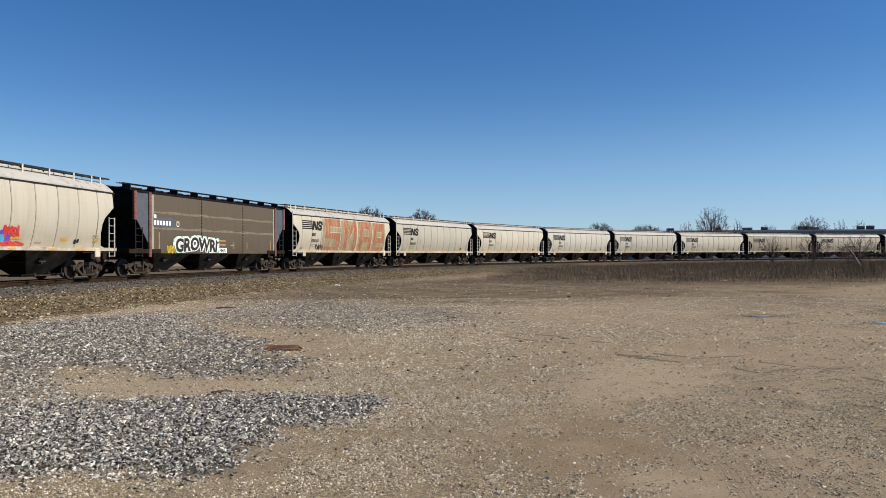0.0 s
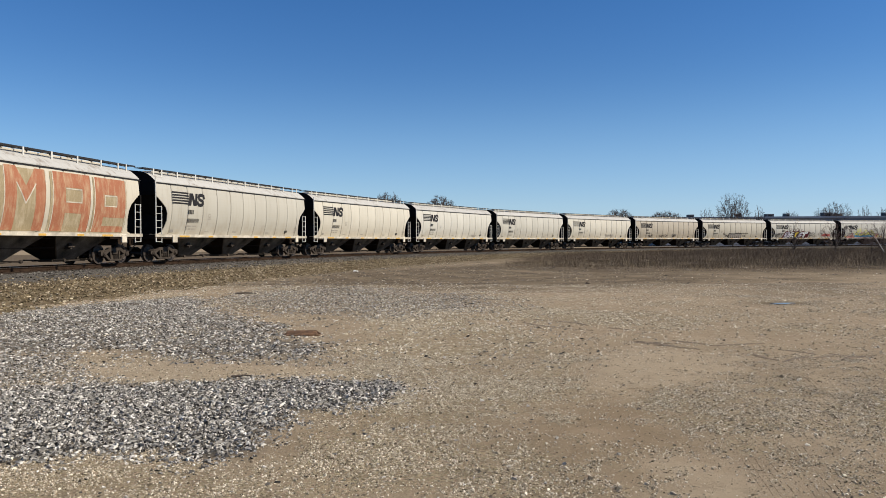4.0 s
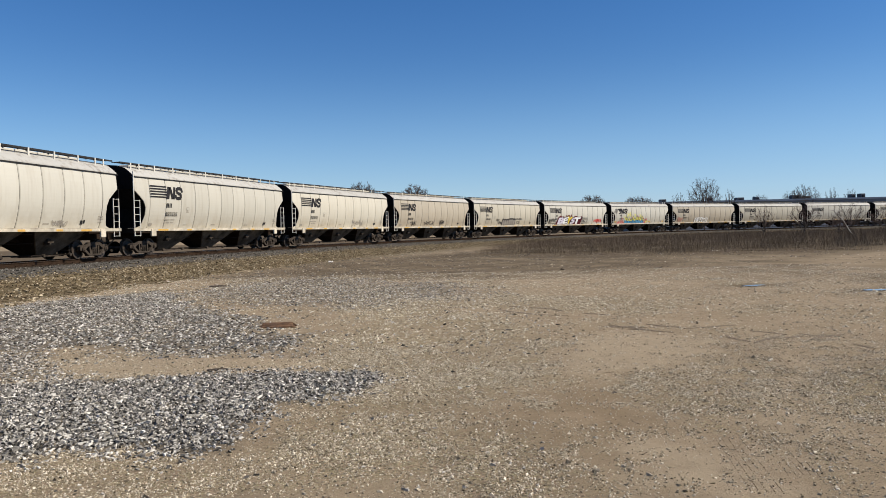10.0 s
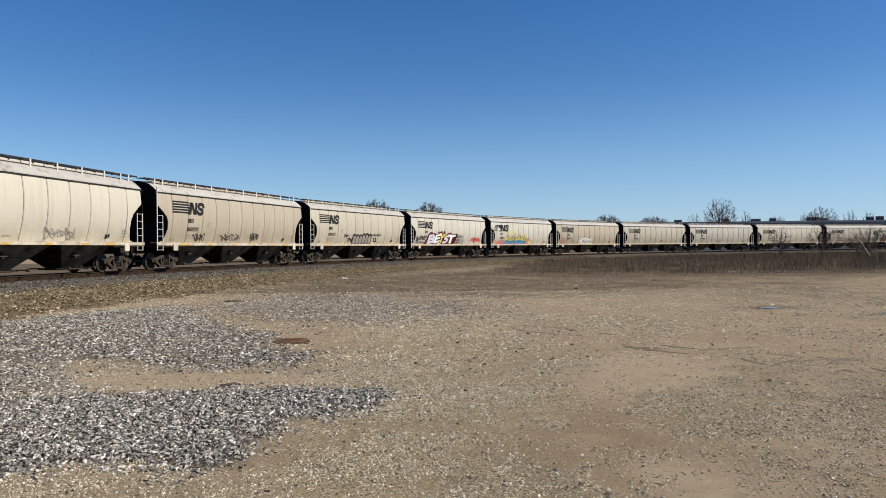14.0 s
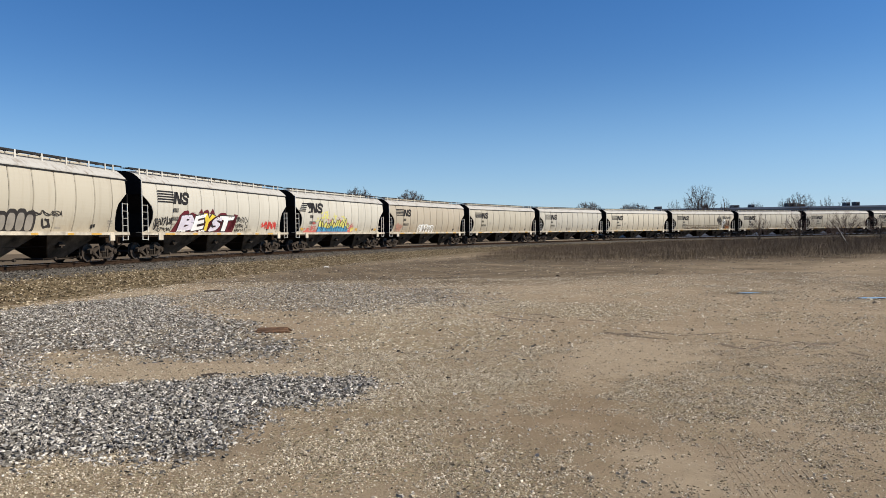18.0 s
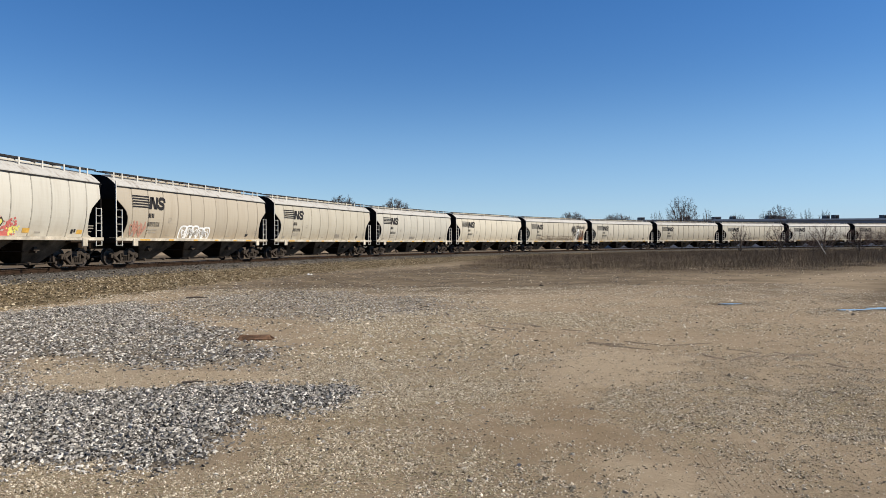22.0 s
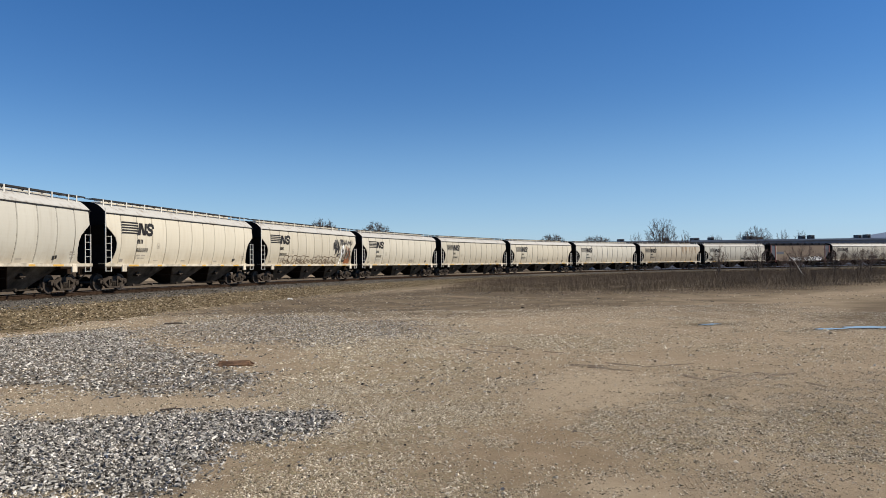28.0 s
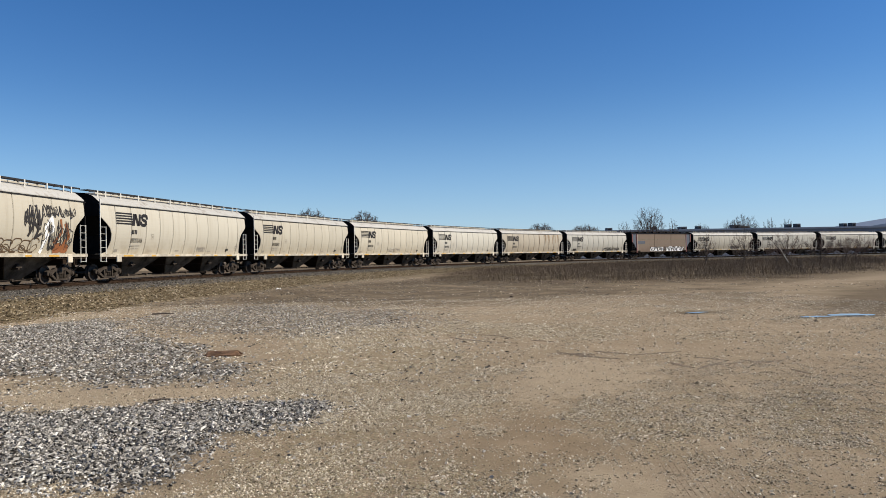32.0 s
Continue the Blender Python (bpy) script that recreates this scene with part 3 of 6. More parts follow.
# ---- loose stone ----
# a broken shard: three corners below, three above, no underside
CHIP_V = np.array([(1.0, 0, -.7), (-.55, .85, -.7), (-.55, -.85, -.7), (.75, .2, .7), (-.55, .55, .75), (-.35, -.7, .65)], "f")
CHIP_F = np.array([(0, 1, 4), (0, 4, 3), (1, 2, 5), (1, 5, 4), (2, 0, 3), (2, 3, 5), (3, 4, 5)], "i")


# a low pebble: a wide foot and a small turned top
PEBBLE_V = np.array([(1.0, 0, -.4), (-.5, .87, -.4), (-.5, -.87, -.4), (.28, .48, .55), (-.55, 0, .6), (.28, -.48, .5)], "f")
PEBBLE_F = np.array([(0, 1, 3), (1, 2, 4), (2, 0, 5), (1, 4, 3), (2, 5, 4), (0, 3, 5), (3, 4, 5)], "i")


# a small far stone: four corners and a crooked tip
GRIT_V = np.array([(1.0, .1, -.4), (-.1, .9, -.4), (-.95, -.1, -.4), (.1, -.9, -.4), (.15, .05, .6)], "f")
GRIT_F = np.array([(0, 1, 4), (1, 2, 4), (2, 3, 4), (3, 0, 4)], "i")


def stones(name, x, y, z, size, mat, seed, squash=0.7, lift=0.1, lean=0.65, shape=None):
    """Many angular stones, one mesh; size is half the length of each."""
    r = np.random.RandomState(seed)
    n = len(x)
    base_v, base_f = shape or (CHIP_V, CHIP_F)
    m = len(base_v)
    v = np.repeat(base_v[None], n, 0) * r.uniform(0.55, 1.3, (n, m, 1)) * np.stack([r.uniform(.85, 1.5, n), r.uniform(.55, 1.0, n), r.uniform(.5, 1.0, n) * squash], -1)[:, None]
    tilt, spin = r.uniform(-lean, lean, n), r.uniform(0, 6.283, n)
    c, s = np.cos(tilt)[:, None], np.sin(tilt)[:, None]
    v = np.stack([v[..., 0] * c - v[..., 2] * s, v[..., 1], v[..., 0] * s + v[..., 2] * c], -1)
    c, s = np.cos(spin)[:, None], np.sin(spin)[:, None]
    v = np.stack([v[..., 0] * c - v[..., 1] * s, v[..., 0] * s + v[..., 1] * c, v[..., 2]], -1)
    v = v * np.asarray(size)[:, None, None] + np.stack([x, y, z + lift * np.asarray(size)], -1)[:, None]
    f = base_f[None] + (np.arange(n) * m)[:, None, None]
    return raw_mesh(name, v.reshape(-1, 3), f.reshape(-1, 3), mat)


def in_sight(a, b):
    """1 over the open lot before the track, thinning out towards its unseen sides."""
    return np.clip(1 - (np.maximum(-0.66 * b - a, a - 0.74 * b)) / 1.2, 0.0, 1)


def scatter(n, x0, x1, y0, y1, keep, seed):
    r = np.random.RandomState(seed)
    x, y = r.uniform(x0, x1, n), r.uniform(y0, y1, n)
    here = r.uniform(0, 1, n) < in_sight(x, y)
    x, y = x[here], y[here]
    ok = r.uniform(0, 1, len(x)) < keep(x, y)
    for cx, cy, ra, rb in PUDDLES:
        ok &= ((x - cx) / ra) ** 2 + ((y - cy) / rb) ** 2 > 1.7
    return x[ok], y[ok], r


def make_stones():
    # coarse grey stone dumped in strips
    def near(a, b):
        strip = soft_ring(a, b, STRIP_NEAR, 0.42, 1) * np.clip(0.85 + 0.4 * wobble(a, b, 71, 0.8), 0, 1)
        return (np.maximum(strip, 0.28 * soft_ring(a, b, STONY_LEFT, 0.5, 12)) + 0.006)
    x, y, r = scatter(135000, -7.0, 0.8, 4.6, 11.0, near, 1)
    size = r.uniform(0.010, 0.023, len(x)) * r.choice([0.6, 0.9, 1.0, 1.3], len(x))
    heap = 0.022 * r.uniform(0, 1, len(x)) * soft_ring(x, y, STRIP_NEAR, 0.2, 1)
    tagged(new("coarse_gravel", stones("coarse_gravel", x, y, ground_height(x, y) + heap, size, STONE_GREY, 2, squash=0.62, lift=0.2)), "coarse grey crushed stone strewn on dirt", "gravel", kind="stuff")
    def mid(a, b):
        far = soft_ring(a, b, STRIP_FAR, 0.6, 2) * np.clip(0.75 + 0.5 * wobble(a, b, 72, 1.2), 0.1, 1)
        return (np.maximum(far, 0.26 * soft_ring(a, b, STRIP_BACK, 1.2, 4)) + 0.03 * (a < 2))
    x, y, r = scatter(150000, -13.5, 3.0, 9.5, 30.0, mid, 3)
    size = r.uniform(0.012, 0.034, len(x))
    tagged(new("coarse_gravel", stones("coarse_gravel", x, y, ground_height(x, y), size, STONE_GREY, 4, squash=0.6, lift=0.2)), "coarse grey crushed stone spread over the lot", "gravel", kind="stuff")
    # small pale gravel over the whole lot, thick in patches and thin on the worn dirt
    def loose(a, b):
        clump = np.clip(0.35 + 0.45 * wobble(a, b, 21, 3.0) + 0.55 * wobble(a, b, 22, 0.9) + 0.45 * wobble(a, b, 25, 0.3), 0, 1)
        rich = blend(a, b, PALE, 0.5, 260)
        bare = np.maximum(blend(a, b, TAN, 0.5, 200), 0.35 * soft_ring(a, b, DIRT_BAND, 0.4, 240))
        base = (0.09 + 0.5 * clump ** 1.4) * (1 - 0.6 * bare) * (1 - 0.45 * blend(a, b, BROWN, 0.5, 220)) + rich * (0.15 + 1.0 * clump)
        return np.clip(base, 0.03, 1) * (1 - 0.75 * soft_ring(a, b, STRIP_NEAR, 0.25, 1)) * (1 - 0.65 * soft_ring(a, b, STRIP_FAR, 0.6, 2))
    x, y, r = scatter(560000, -5.5, 7.5, 4.2, 10.5, loose, 5)
    size = r.gamma(1.2, 0.0025, len(x)) + 0.0034
    tagged(new("fine_gravel", stones("fine_gravel", x, y, ground_height(x, y), size, STONE_PALE, 6, squash=1.0, lift=0.25, lean=0.3, shape=(PEBBLE_V, PEBBLE_F))), "small pale gravel loose on tan dirt", "gravel", kind="stuff")
    x, y, r = scatter(420000, -12.5, 15.0, 10.5, 28.0, loose, 7)
    size = r.gamma(1.5, 0.0046, len(x)) + 0.0076
    tagged(new("fine_gravel", stones("fine_gravel", x, y, ground_height(x, y), size, STONE_PALE, 8, squash=1.0, lift=0.25, lean=0.3, shape=(GRIT_V, GRIT_F))), "pale gravel thinly spread on tan dirt", "gravel", kind="stuff")
    x, y, r = scatter(80000, -12.0, 26.0, 28.0, 60.0, lambda a, b: np.clip(0.35 + 0.5 * wobble(a, b, 24, 4.0) - 0.02 * (a - 5), 0.05, 1), 9)
    size = r.gamma(2.2, 0.007, len(x)) + 0.010
    pick = r.uniform(0, 1, len(x)) < 0.45 - 0.22 * soft_ring(x, y, FAR_DARK, 2.2, 78)
    for k, mat, lab in ((pick, STONE_PALE, "pale gravel on the far side of the lot"), (~pick, STONE_DARK, "dark gravel on the far side of the lot")):
        tagged(new("far_gravel", stones("far_gravel", x[k], y[k], ground_height(x[k], y[k]) * 0.8, size[k], mat, 10, squash=0.9, shape=(GRIT_V, GRIT_F))), lab, "gravel", kind="stuff")


# ---- the track ----
BANK = [(-9.5, -0.06), (-6.0, 0.20), (-3.4, 0.43), (-1.8, 0.45), (-0.9, 0.47), (0.0, 0.46), (0.9, 0.47), (1.75, 0.45), (2.4, 0.34), (3.4, 0.22), (5.5, 0.14), (7.8, 0.06), (9.6, -0.02), (10.0, -0.10)]


def bank_height(off):
    return np.interp(off, [p[0] for p in BANK], [p[1] for p in BANK])


def make_track():
    s_values = np.concatenate([np.arange(-380, -40, 8.0), np.arange(-40, 120, 0.5), np.arange(120, 660, 6.0)])
    v, away = [], []
    offs = np.concatenate([np.linspace(-9.5, 1.7, 15), np.linspace(2.0, 10.0, 33)])
    for s in s_values:
        # the bank is broad beside the lot and narrow beside the weeds
        wide = np.interp(s, (-60, 25, 60, 100), (1.0, 1.12, 0.8, 0.55))
        for o in offs:
            oo = o if o < 2.4 else 2.4 + (o - 2.4) * wide
            x, y, _ = line_at(s, oo)
            v.append((x, y, bank_height(o)))
            away.append(o if o > 0 else min(-o, 2.6))
    v = np.array(v)
    v[:, 2] += np.where(np.array(away) > 1.9, 0.03 * wobble(v[:, 0], v[:, 1], 5, 1.2) + 0.02 * wobble(v[:, 0], v[:, 1], 6, 0.5), 0)
    n, m = len(offs), len(s_values)
    f = [(i * n + j, i * n + j + 1, (i + 1) * n + j + 1, (i + 1) * n + j) for i in range(m - 1) for j in range(n - 1)]
    me = raw_mesh("ballast_bank", v, f, BALLAST)
    me.attributes.new("away", "FLOAT", "POINT").data.foreach_set("value", np.array(away, "f"))
    me.shade_smooth()
    bank = tagged(new("ballast_bank", me), "broad bank of grey and tan ballast stone", "ballast", kind="structure")
    r = np.random.RandomState(31)
    s, o = r.uniform(-30, 72, 52000), r.uniform(1.6, 9.9, 52000)
    o = np.where(o > 2.4, 2.4 + (o - 2.4) * np.interp(s, (-60, 25, 60, 100), (1.0, 1.12, 0.8, 0.55)), o)
    back = np.where(o > 2.4, 2.4 + (o - 2.4) / np.interp(s, (-60, 25, 60, 100), (1.0, 1.12, 0.8, 0.55)), o)
    x, y, _ = line_at(s, o)
    grey = r.uniform(2.2, 4.4, len(s)) > o
    for pick, mat, lab in ((grey, STONE_DARK, "grey crushed ballast stone beside the rail"), (~grey, STONE_TAN, "tan gravel sloping down to the lot")):
        size = r.uniform(0.025, 0.06, pick.sum())
        zz = bank_height(back[pick]) + 0.03 * wobble(x[pick], y[pick], 5, 1.2) + 0.02 * wobble(x[pick], y[pick], 6, 0.5)
        tagged(new("ballast", stones("ballast", x[pick], y[pick], zz, size, mat, 32)), lab, "ballast", kind="stuff")
    track = tagged(new("railway_track"), "single railway track on dark wooden ties, curving away", "track", kind="structure")
    head = [(0.036, 0.655), (0.036, 0.62), (0.010, 0.60), (0.010, 0.505), (0.07, 0.49), (0.07, 0.475), (-0.07, 0.475), (-0.07, 0.49), (-0.010, 0.505), (-0.010, 0.60), (-0.036, 0.62), (-0.036, 0.655)]
    sv = np.concatenate([np.arange(-380, -40, 6.0), np.arange(-40, 240, 1.0), np.arange(240, 660, 8.0)])
    for side in (-0.755, 0.755):
        rail = part("rail", swept("rail", [(side + a, z) for a, z in head], sv, RAILRUST), track, "rusty rail with a bright worn head")
        part("rail_head", swept("rail_head", [(side + a, z) for a, z in ((-0.03, 0.654), (-0.03, 0.658), (0.03, 0.658), (0.03, 0.654))], sv, RAILTOP), rail, "bright worn running surface")
    tie = Build().box(-0.115, 0.115, -1.3, 1.3, 0.32, 0.485).mesh("tie", TIEWOOD, 0.012)
    plate = Build()
    for side in (-0.755, 0.755):
        plate.box(-0.09, 0.09, side - 0.18, side + 0.18, 0.485, 0.497)
        for a in (-0.06, 0.06):
            for b in (-0.1, 0.1):
                plate.box(a - 0.012, a + 0.012, side + b - 0.012, side + b + 0.012, 0.49, 0.525)
    plate = plate.mesh("tie_plate", RAILRUST)
    rest = Build()
    for k, s in enumerate(np.arange(-60, 230, 0.52)):
        x, y, h = line_at(s)
        at = pose(x, y, 0.004 * math.sin(k * 1.7), 0, 0, 90 - math.degrees(h) + 0.8 * math.sin(k * 2.3))
        if -24 < s < 124:
            t = part("tie", tie, track, at=at)
            part("tie_plate", plate, t)
        else:
            rest.add([at @ Vector(p) for p in ((-0.115, -1.3, 0.485), (0.115, -1.3, 0.485), (0.115, 1.3, 0.485), (-0.115, 1.3, 0.485), (-0.115, -1.3, 0.3), (0.115, -1.3, 0.3), (0.115, 1.3, 0.3), (-0.115, 1.3, 0.3))],
                     [(0, 1, 2, 3), (0, 4, 5, 1), (2, 6, 7, 3), (0, 3, 7, 4), (1, 5, 6, 2)])
    tagged(part("far_ties", rest.mesh("far_ties", TIEWOOD), track), kind="stuff")


make_ground()
make_puddles()
make_ruts()
make_tyre_marks()
make_stones()
make_track()


# ---- the hopper cars ----
PITCH, BODY = 18.3575, 17.10
SPEED, SLOWING = 9.0853, -0.0016
HALF = BODY / 2
BULGE_Z = 3.1


def side_y(z):
    """How far the bulging side stands out at a height above the rail: drawn in under the eave, and more towards the sill."""
    return 1.62 - (0.30 * ((BULGE_Z - z) / 1.64) ** 2 if z < BULGE_Z else 0.10 * ((z - BULGE_Z) / 1.07) ** 2)


CUT_Z = (1.46, 1.50, 1.57, 1.77, 2.17, 2.57, 2.88, 3.14, 3.43, 4.2)
CUT_X = (0.50, 0.62, 0.85, 0.96, 1.08, 1.06, 0.90, 0.58, 0.17, 0.15)


def cut(z):
    """How far the end of the side is cut back at a height."""
    return float(np.interp(z, CUT_Z, CUT_X))


def side_panel(x0, x1, half, flat):
    """One bulged side sheet between two seams, with its edges turned in."""
    bd = Build()
    rows = [1.46, 1.50, 1.57, 1.67, 1.77, 1.97, 2.17, 2.37, 2.57, 2.73, 2.88, 3.0, 3.14, 3.28, 3.43, 3.6, 3.9, 4.17]
    us = (0.0, 0.02, 0.25, 0.5, 0.75, 0.98, 1.0)
    for z in rows:
        a = max(x0, -half + cut(z))
        b = min(x1, half - cut(z))
        for u in us:
            deep = 0.03 if u in (0.0, 1.0) else -0.012 * math.sin(math.pi * u) * (0 if flat else 1)
            y = (1.56 if flat else side_y(z)) - deep
            bd.v.append((a + (b - a) * u, -y, z))
    n = len(us)
    bd.f += [(i * n + j, i * n + j + 1, (i + 1) * n + j + 1, (i + 1) * n + j) for i in range(len(rows) - 1) for j in range(n - 1)]
    me = bd.mesh("side_panel", PAINT)
    bm = bmesh.new()
    bm.from_mesh(me)
    bm.normal_update()
    if sum(f.normal.y for f in bm.faces) > 0:
        bmesh.ops.reverse_faces(bm, faces=bm.faces)
    bm.to_mesh(me)
    bm.free()
    return me


def wheel_mesh():
    prof = [(0.0, 0.07), (0.13, 0.07), (0.15, 0.03), (0.33, 0.02), (0.36, 0.055), (0.455, 0.06), (0.46, -0.055), (0.485, -0.065), (0.485, -0.085), (0.36, -0.08), (0.33, -0.02), (0.0, -0.05)]
    bd, n = Build(), 24
    for r, y in prof:
        for i in range(n):
            a = 2 * math.pi * i / n
            bd.v.append((r * math.cos(a), -y, r * math.sin(a)))
    for k in range(1, len(prof) - 2):
        bd.f += [(k * n + i, k * n + (i + 1) % n, (k + 1) * n + (i + 1) % n, (k + 1) * n + i) for i in range(n)]
    bd.f += [tuple(n + i for i in range(n)), tuple((len(prof) - 2) * n + i for i in range(n))]
    return bd.mesh("wheel", WHEELSTEEL)


WHEEL = wheel_mesh()
AXLE = Build().tube((0, -1.0, 0), (0, 1.0, 0), 0.075, n=10).mesh("axle", WHEELSTEEL)


def frame_mesh():
    """A cast side frame: arched top, two pedestals and a low spring seat."""
    top = [(-1.12, 0.40), (-1.12, 0.60), (-0.98, 0.66), (-0.66, 0.66), (-0.42, 0.78), (0.42, 0.78), (0.66, 0.66), (0.98, 0.66), (1.12, 0.60), (1.12, 0.40), (0.80, 0.36), (0.66, 0.50)]
    bd = Build().prism(top[:11] + [(0.72, 0.44), (0.40, 0.62), (-0.40, 0.62), (-0.72, 0.44), (-0.80, 0.36)], -0.09, 0.09)
    for s in (-1, 1):
        bd.prism([(s * 0.72, 0.50), (s * 0.80, 0.36), (s * 0.50, 0.15), (s * 0.36, 0.15), (s * 0.42, 0.25)], -0.09, 0.09)
        bd.prism([(s * 0.40, 0.64), (s * 0.30, 0.64), (s * 0.26, 0.20), (s * 0.36, 0.20)], -0.08, 0.08)
    bd.box(-0.50, 0.50, -0.12, 0.12, 0.13, 0.22)
    return bd.mesh("side_frame", TRUCKIRON, 0.012)


SIDE_FRAME = frame_mesh()
SPRING = Build()
for _x in (-0.17, 0.0, 0.17):
    for _k in range(5):
        SPRING.tube((_x, 0, 0.225 + _k * 0.045), (_x, 0, 0.25 + _k * 0.045), 0.07, n=8)
SPRING = SPRING.mesh("spring_group", TRUCKIRON)
BEARING = Build().tube((0, -0.14, 0), (0, 0.10, 0), 0.115, n=12).tube((0, -0.17, 0), (0, -0.14, 0), 0.07, n=8).mesh("bearing", TRUCKIRON, 0.008)
BOLSTER = Build().box(-0.21, 0.21, -1.12, 1.12, 0.44, 0.64).mesh("bolster", TRUCKIRON, 0.03)
BRAKE = Build().box(-0.04, 0.04, -0.62, 0.62, 0.36, 0.46).mesh("brake_beam", UNDER, 0.01)


def add_truck(parent, cx):
    tr = new("truck", BOLSTER)
    tr.parent = parent
    tr.matrix_basis = pose(cx, 0, 0)
    for ax in (-0.89, 0.89):
        ws = part("wheelset", AXLE, tr, at=pose(ax, 0, 0.46))
        part("wheel", WHEEL, ws, at=pose(0, -0.75, 0))
        part("wheel", WHEEL, ws, at=pose(0, 0.75, 0, 0, 0, 180))
        for sy in (-1, 1):
            part("bearing", BEARING, tr, at=pose(ax, sy * 1.02, 0.46, 0, 0, 0 if sy < 0 else 180))
    for sy in (-1, 1):
        part("side_frame", SIDE_FRAME, tr, "dusty cast-iron side frame", at=pose(0, sy * 1.02, 0))
        part("spring_group", SPRING, tr, at=pose(0, sy * 1.02, 0))
    for bx in (-0.36, 0.36):
        part("brake_beam", BRAKE, tr, at=pose(bx, 0, 0))
    return tr


def ladder(x, tall, lean):
    """Two stiles and their rungs; the outer stile may run up to the eave."""
    bd = Build()
    y = -1.60
    bd.box(x - 0.028, x + 0.028, y - 0.02, y + 0.02, 1.04, 4.43 if tall else 2.95)
    bd.box(x + lean - 0.02, x + lean + 0.02, y - 0.02, y + 0.02, 1.02, 2.95)
    for k in range(6):
        z = 1.06 + 0.37 * k
        bd.tube((x, y - 0.02, z), (x + lean, y - 0.02, z), 0.013, n=5)
    return bd.mesh("ladder", WHITEPAINT)


ROOFPAINT = car_paint("sooty_roof_paint", (0.17, 0.135, 0.10), 0.75)


def roof_outline(drop=0.0):
    r = [(1.50, 4.165), (1.56, 4.19), (1.56, 4.235), (1.34, 4.44), (1.08, 4.63), (0.66, 4.77), (0.30, 4.80)]
    return [(-y, z) for y, z in r] + [(y, z) for y, z in r[::-1]]


def add_underframe(car, body, pads=True):
    """Centre sill, hopper pockets with their gates, couplers, pipes and the two trucks."""
    half = body / 2
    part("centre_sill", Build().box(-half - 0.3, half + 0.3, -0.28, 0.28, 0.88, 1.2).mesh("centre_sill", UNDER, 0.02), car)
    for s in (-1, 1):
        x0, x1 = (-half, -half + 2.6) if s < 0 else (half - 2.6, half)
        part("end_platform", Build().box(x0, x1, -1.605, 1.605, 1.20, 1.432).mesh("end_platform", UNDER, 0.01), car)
        jack = Build().box(s * (half - 1.58) - 0.2, s * (half - 1.58) + 0.2, -1.70, -1.60, 1.01, 1.42)
        if pads:
            part("jacking_pad", jack.mesh("jacking_pad", SILLPAINT, 0.02), car, "cream jacking pad")
        cp = Build().box(min(s * half, s * (half + 0.62)), max(s * half, s * (half + 0.62)), -0.13, 0.13, 0.76, 1.02)
        part("coupler", cp.mesh("coupler", TRUCKIRON, 0.03), car)
        bd = Build().tube((s * (half + 0.05), -0.5, 0.95), (s * (half + 0.35), -0.25, 0.55), 0.03).tube((s * (half + 0.35), -0.25, 0.55), (s * (half + 0.6), -0.1, 0.6), 0.03)
        part("brake_hose", bd.mesh("brake_hose", ENDBLACK), car)
    k = body / BODY
    for c in (-4.4 * k, 0.0, 4.4 * k):
        # lengthwise slope sheets, seen from the car's ends; their shade is in the colour
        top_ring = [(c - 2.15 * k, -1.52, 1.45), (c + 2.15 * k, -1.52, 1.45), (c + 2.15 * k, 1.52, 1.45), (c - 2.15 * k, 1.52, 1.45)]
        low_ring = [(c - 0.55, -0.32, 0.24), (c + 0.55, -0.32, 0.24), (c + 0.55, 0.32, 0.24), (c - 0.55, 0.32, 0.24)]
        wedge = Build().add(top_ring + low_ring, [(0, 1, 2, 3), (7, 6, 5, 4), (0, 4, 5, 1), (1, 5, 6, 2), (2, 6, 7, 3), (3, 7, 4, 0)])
        hop = part("hopper_pocket", wedge.mesh("hopper_pocket", UNDER), car, "grimy hopper pocket, darkened for its shaded end slopes")
        for sy in (-1, 1):
            # the outer plate of the pocket, caked with road dust and given a paler sunlit tone
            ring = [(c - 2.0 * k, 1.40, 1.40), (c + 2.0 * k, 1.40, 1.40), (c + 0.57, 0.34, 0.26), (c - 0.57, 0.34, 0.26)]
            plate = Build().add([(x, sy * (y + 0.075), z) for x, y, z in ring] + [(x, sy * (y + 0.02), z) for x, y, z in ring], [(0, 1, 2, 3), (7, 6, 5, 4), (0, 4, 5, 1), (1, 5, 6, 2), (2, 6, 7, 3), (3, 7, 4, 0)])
            part("slope_sheet", plate.mesh("slope_sheet", DUSTY_LIT), hop, "dusty slope sheet in a lighter sunlit grey-brown")
            bracket = Build().box(c - 0.85, c - 0.45, min(sy * 1.02, sy * 1.22), max(sy * 1.02, sy * 1.22), 0.82, 0.87).tube((c - 0.75, sy * 1.10, 0.93), (c - 0.55, sy * 1.10, 0.93), 0.075, n=8)
            bracket.box(c - 0.70, c - 0.60, min(sy * 0.85, sy * 1.2), max(sy * 0.85, sy * 1.2), 0.74, 0.82)
            part("vibrator_bracket", bracket.mesh("vibrator_bracket", TRUCKIRON), hop)
        gate = Build().box(c - 0.70, c + 0.70, -0.42, 0.42, 0.17, 0.236).box(c - 1.0, c + 1.0, -0.50, -0.43, 0.19, 0.25).box(c - 1.0, c + 1.0, 0.43, 0.50, 0.19, 0.25)
        for dx in (-0.9, 0.9):
            gate.tube((c + dx, -1.0, 0.25), (c + dx, 1.0, 0.25), 0.035).tube((c + dx, -1.08, 0.25), (c + dx, -0.98, 0.25), 0.075, n=8)
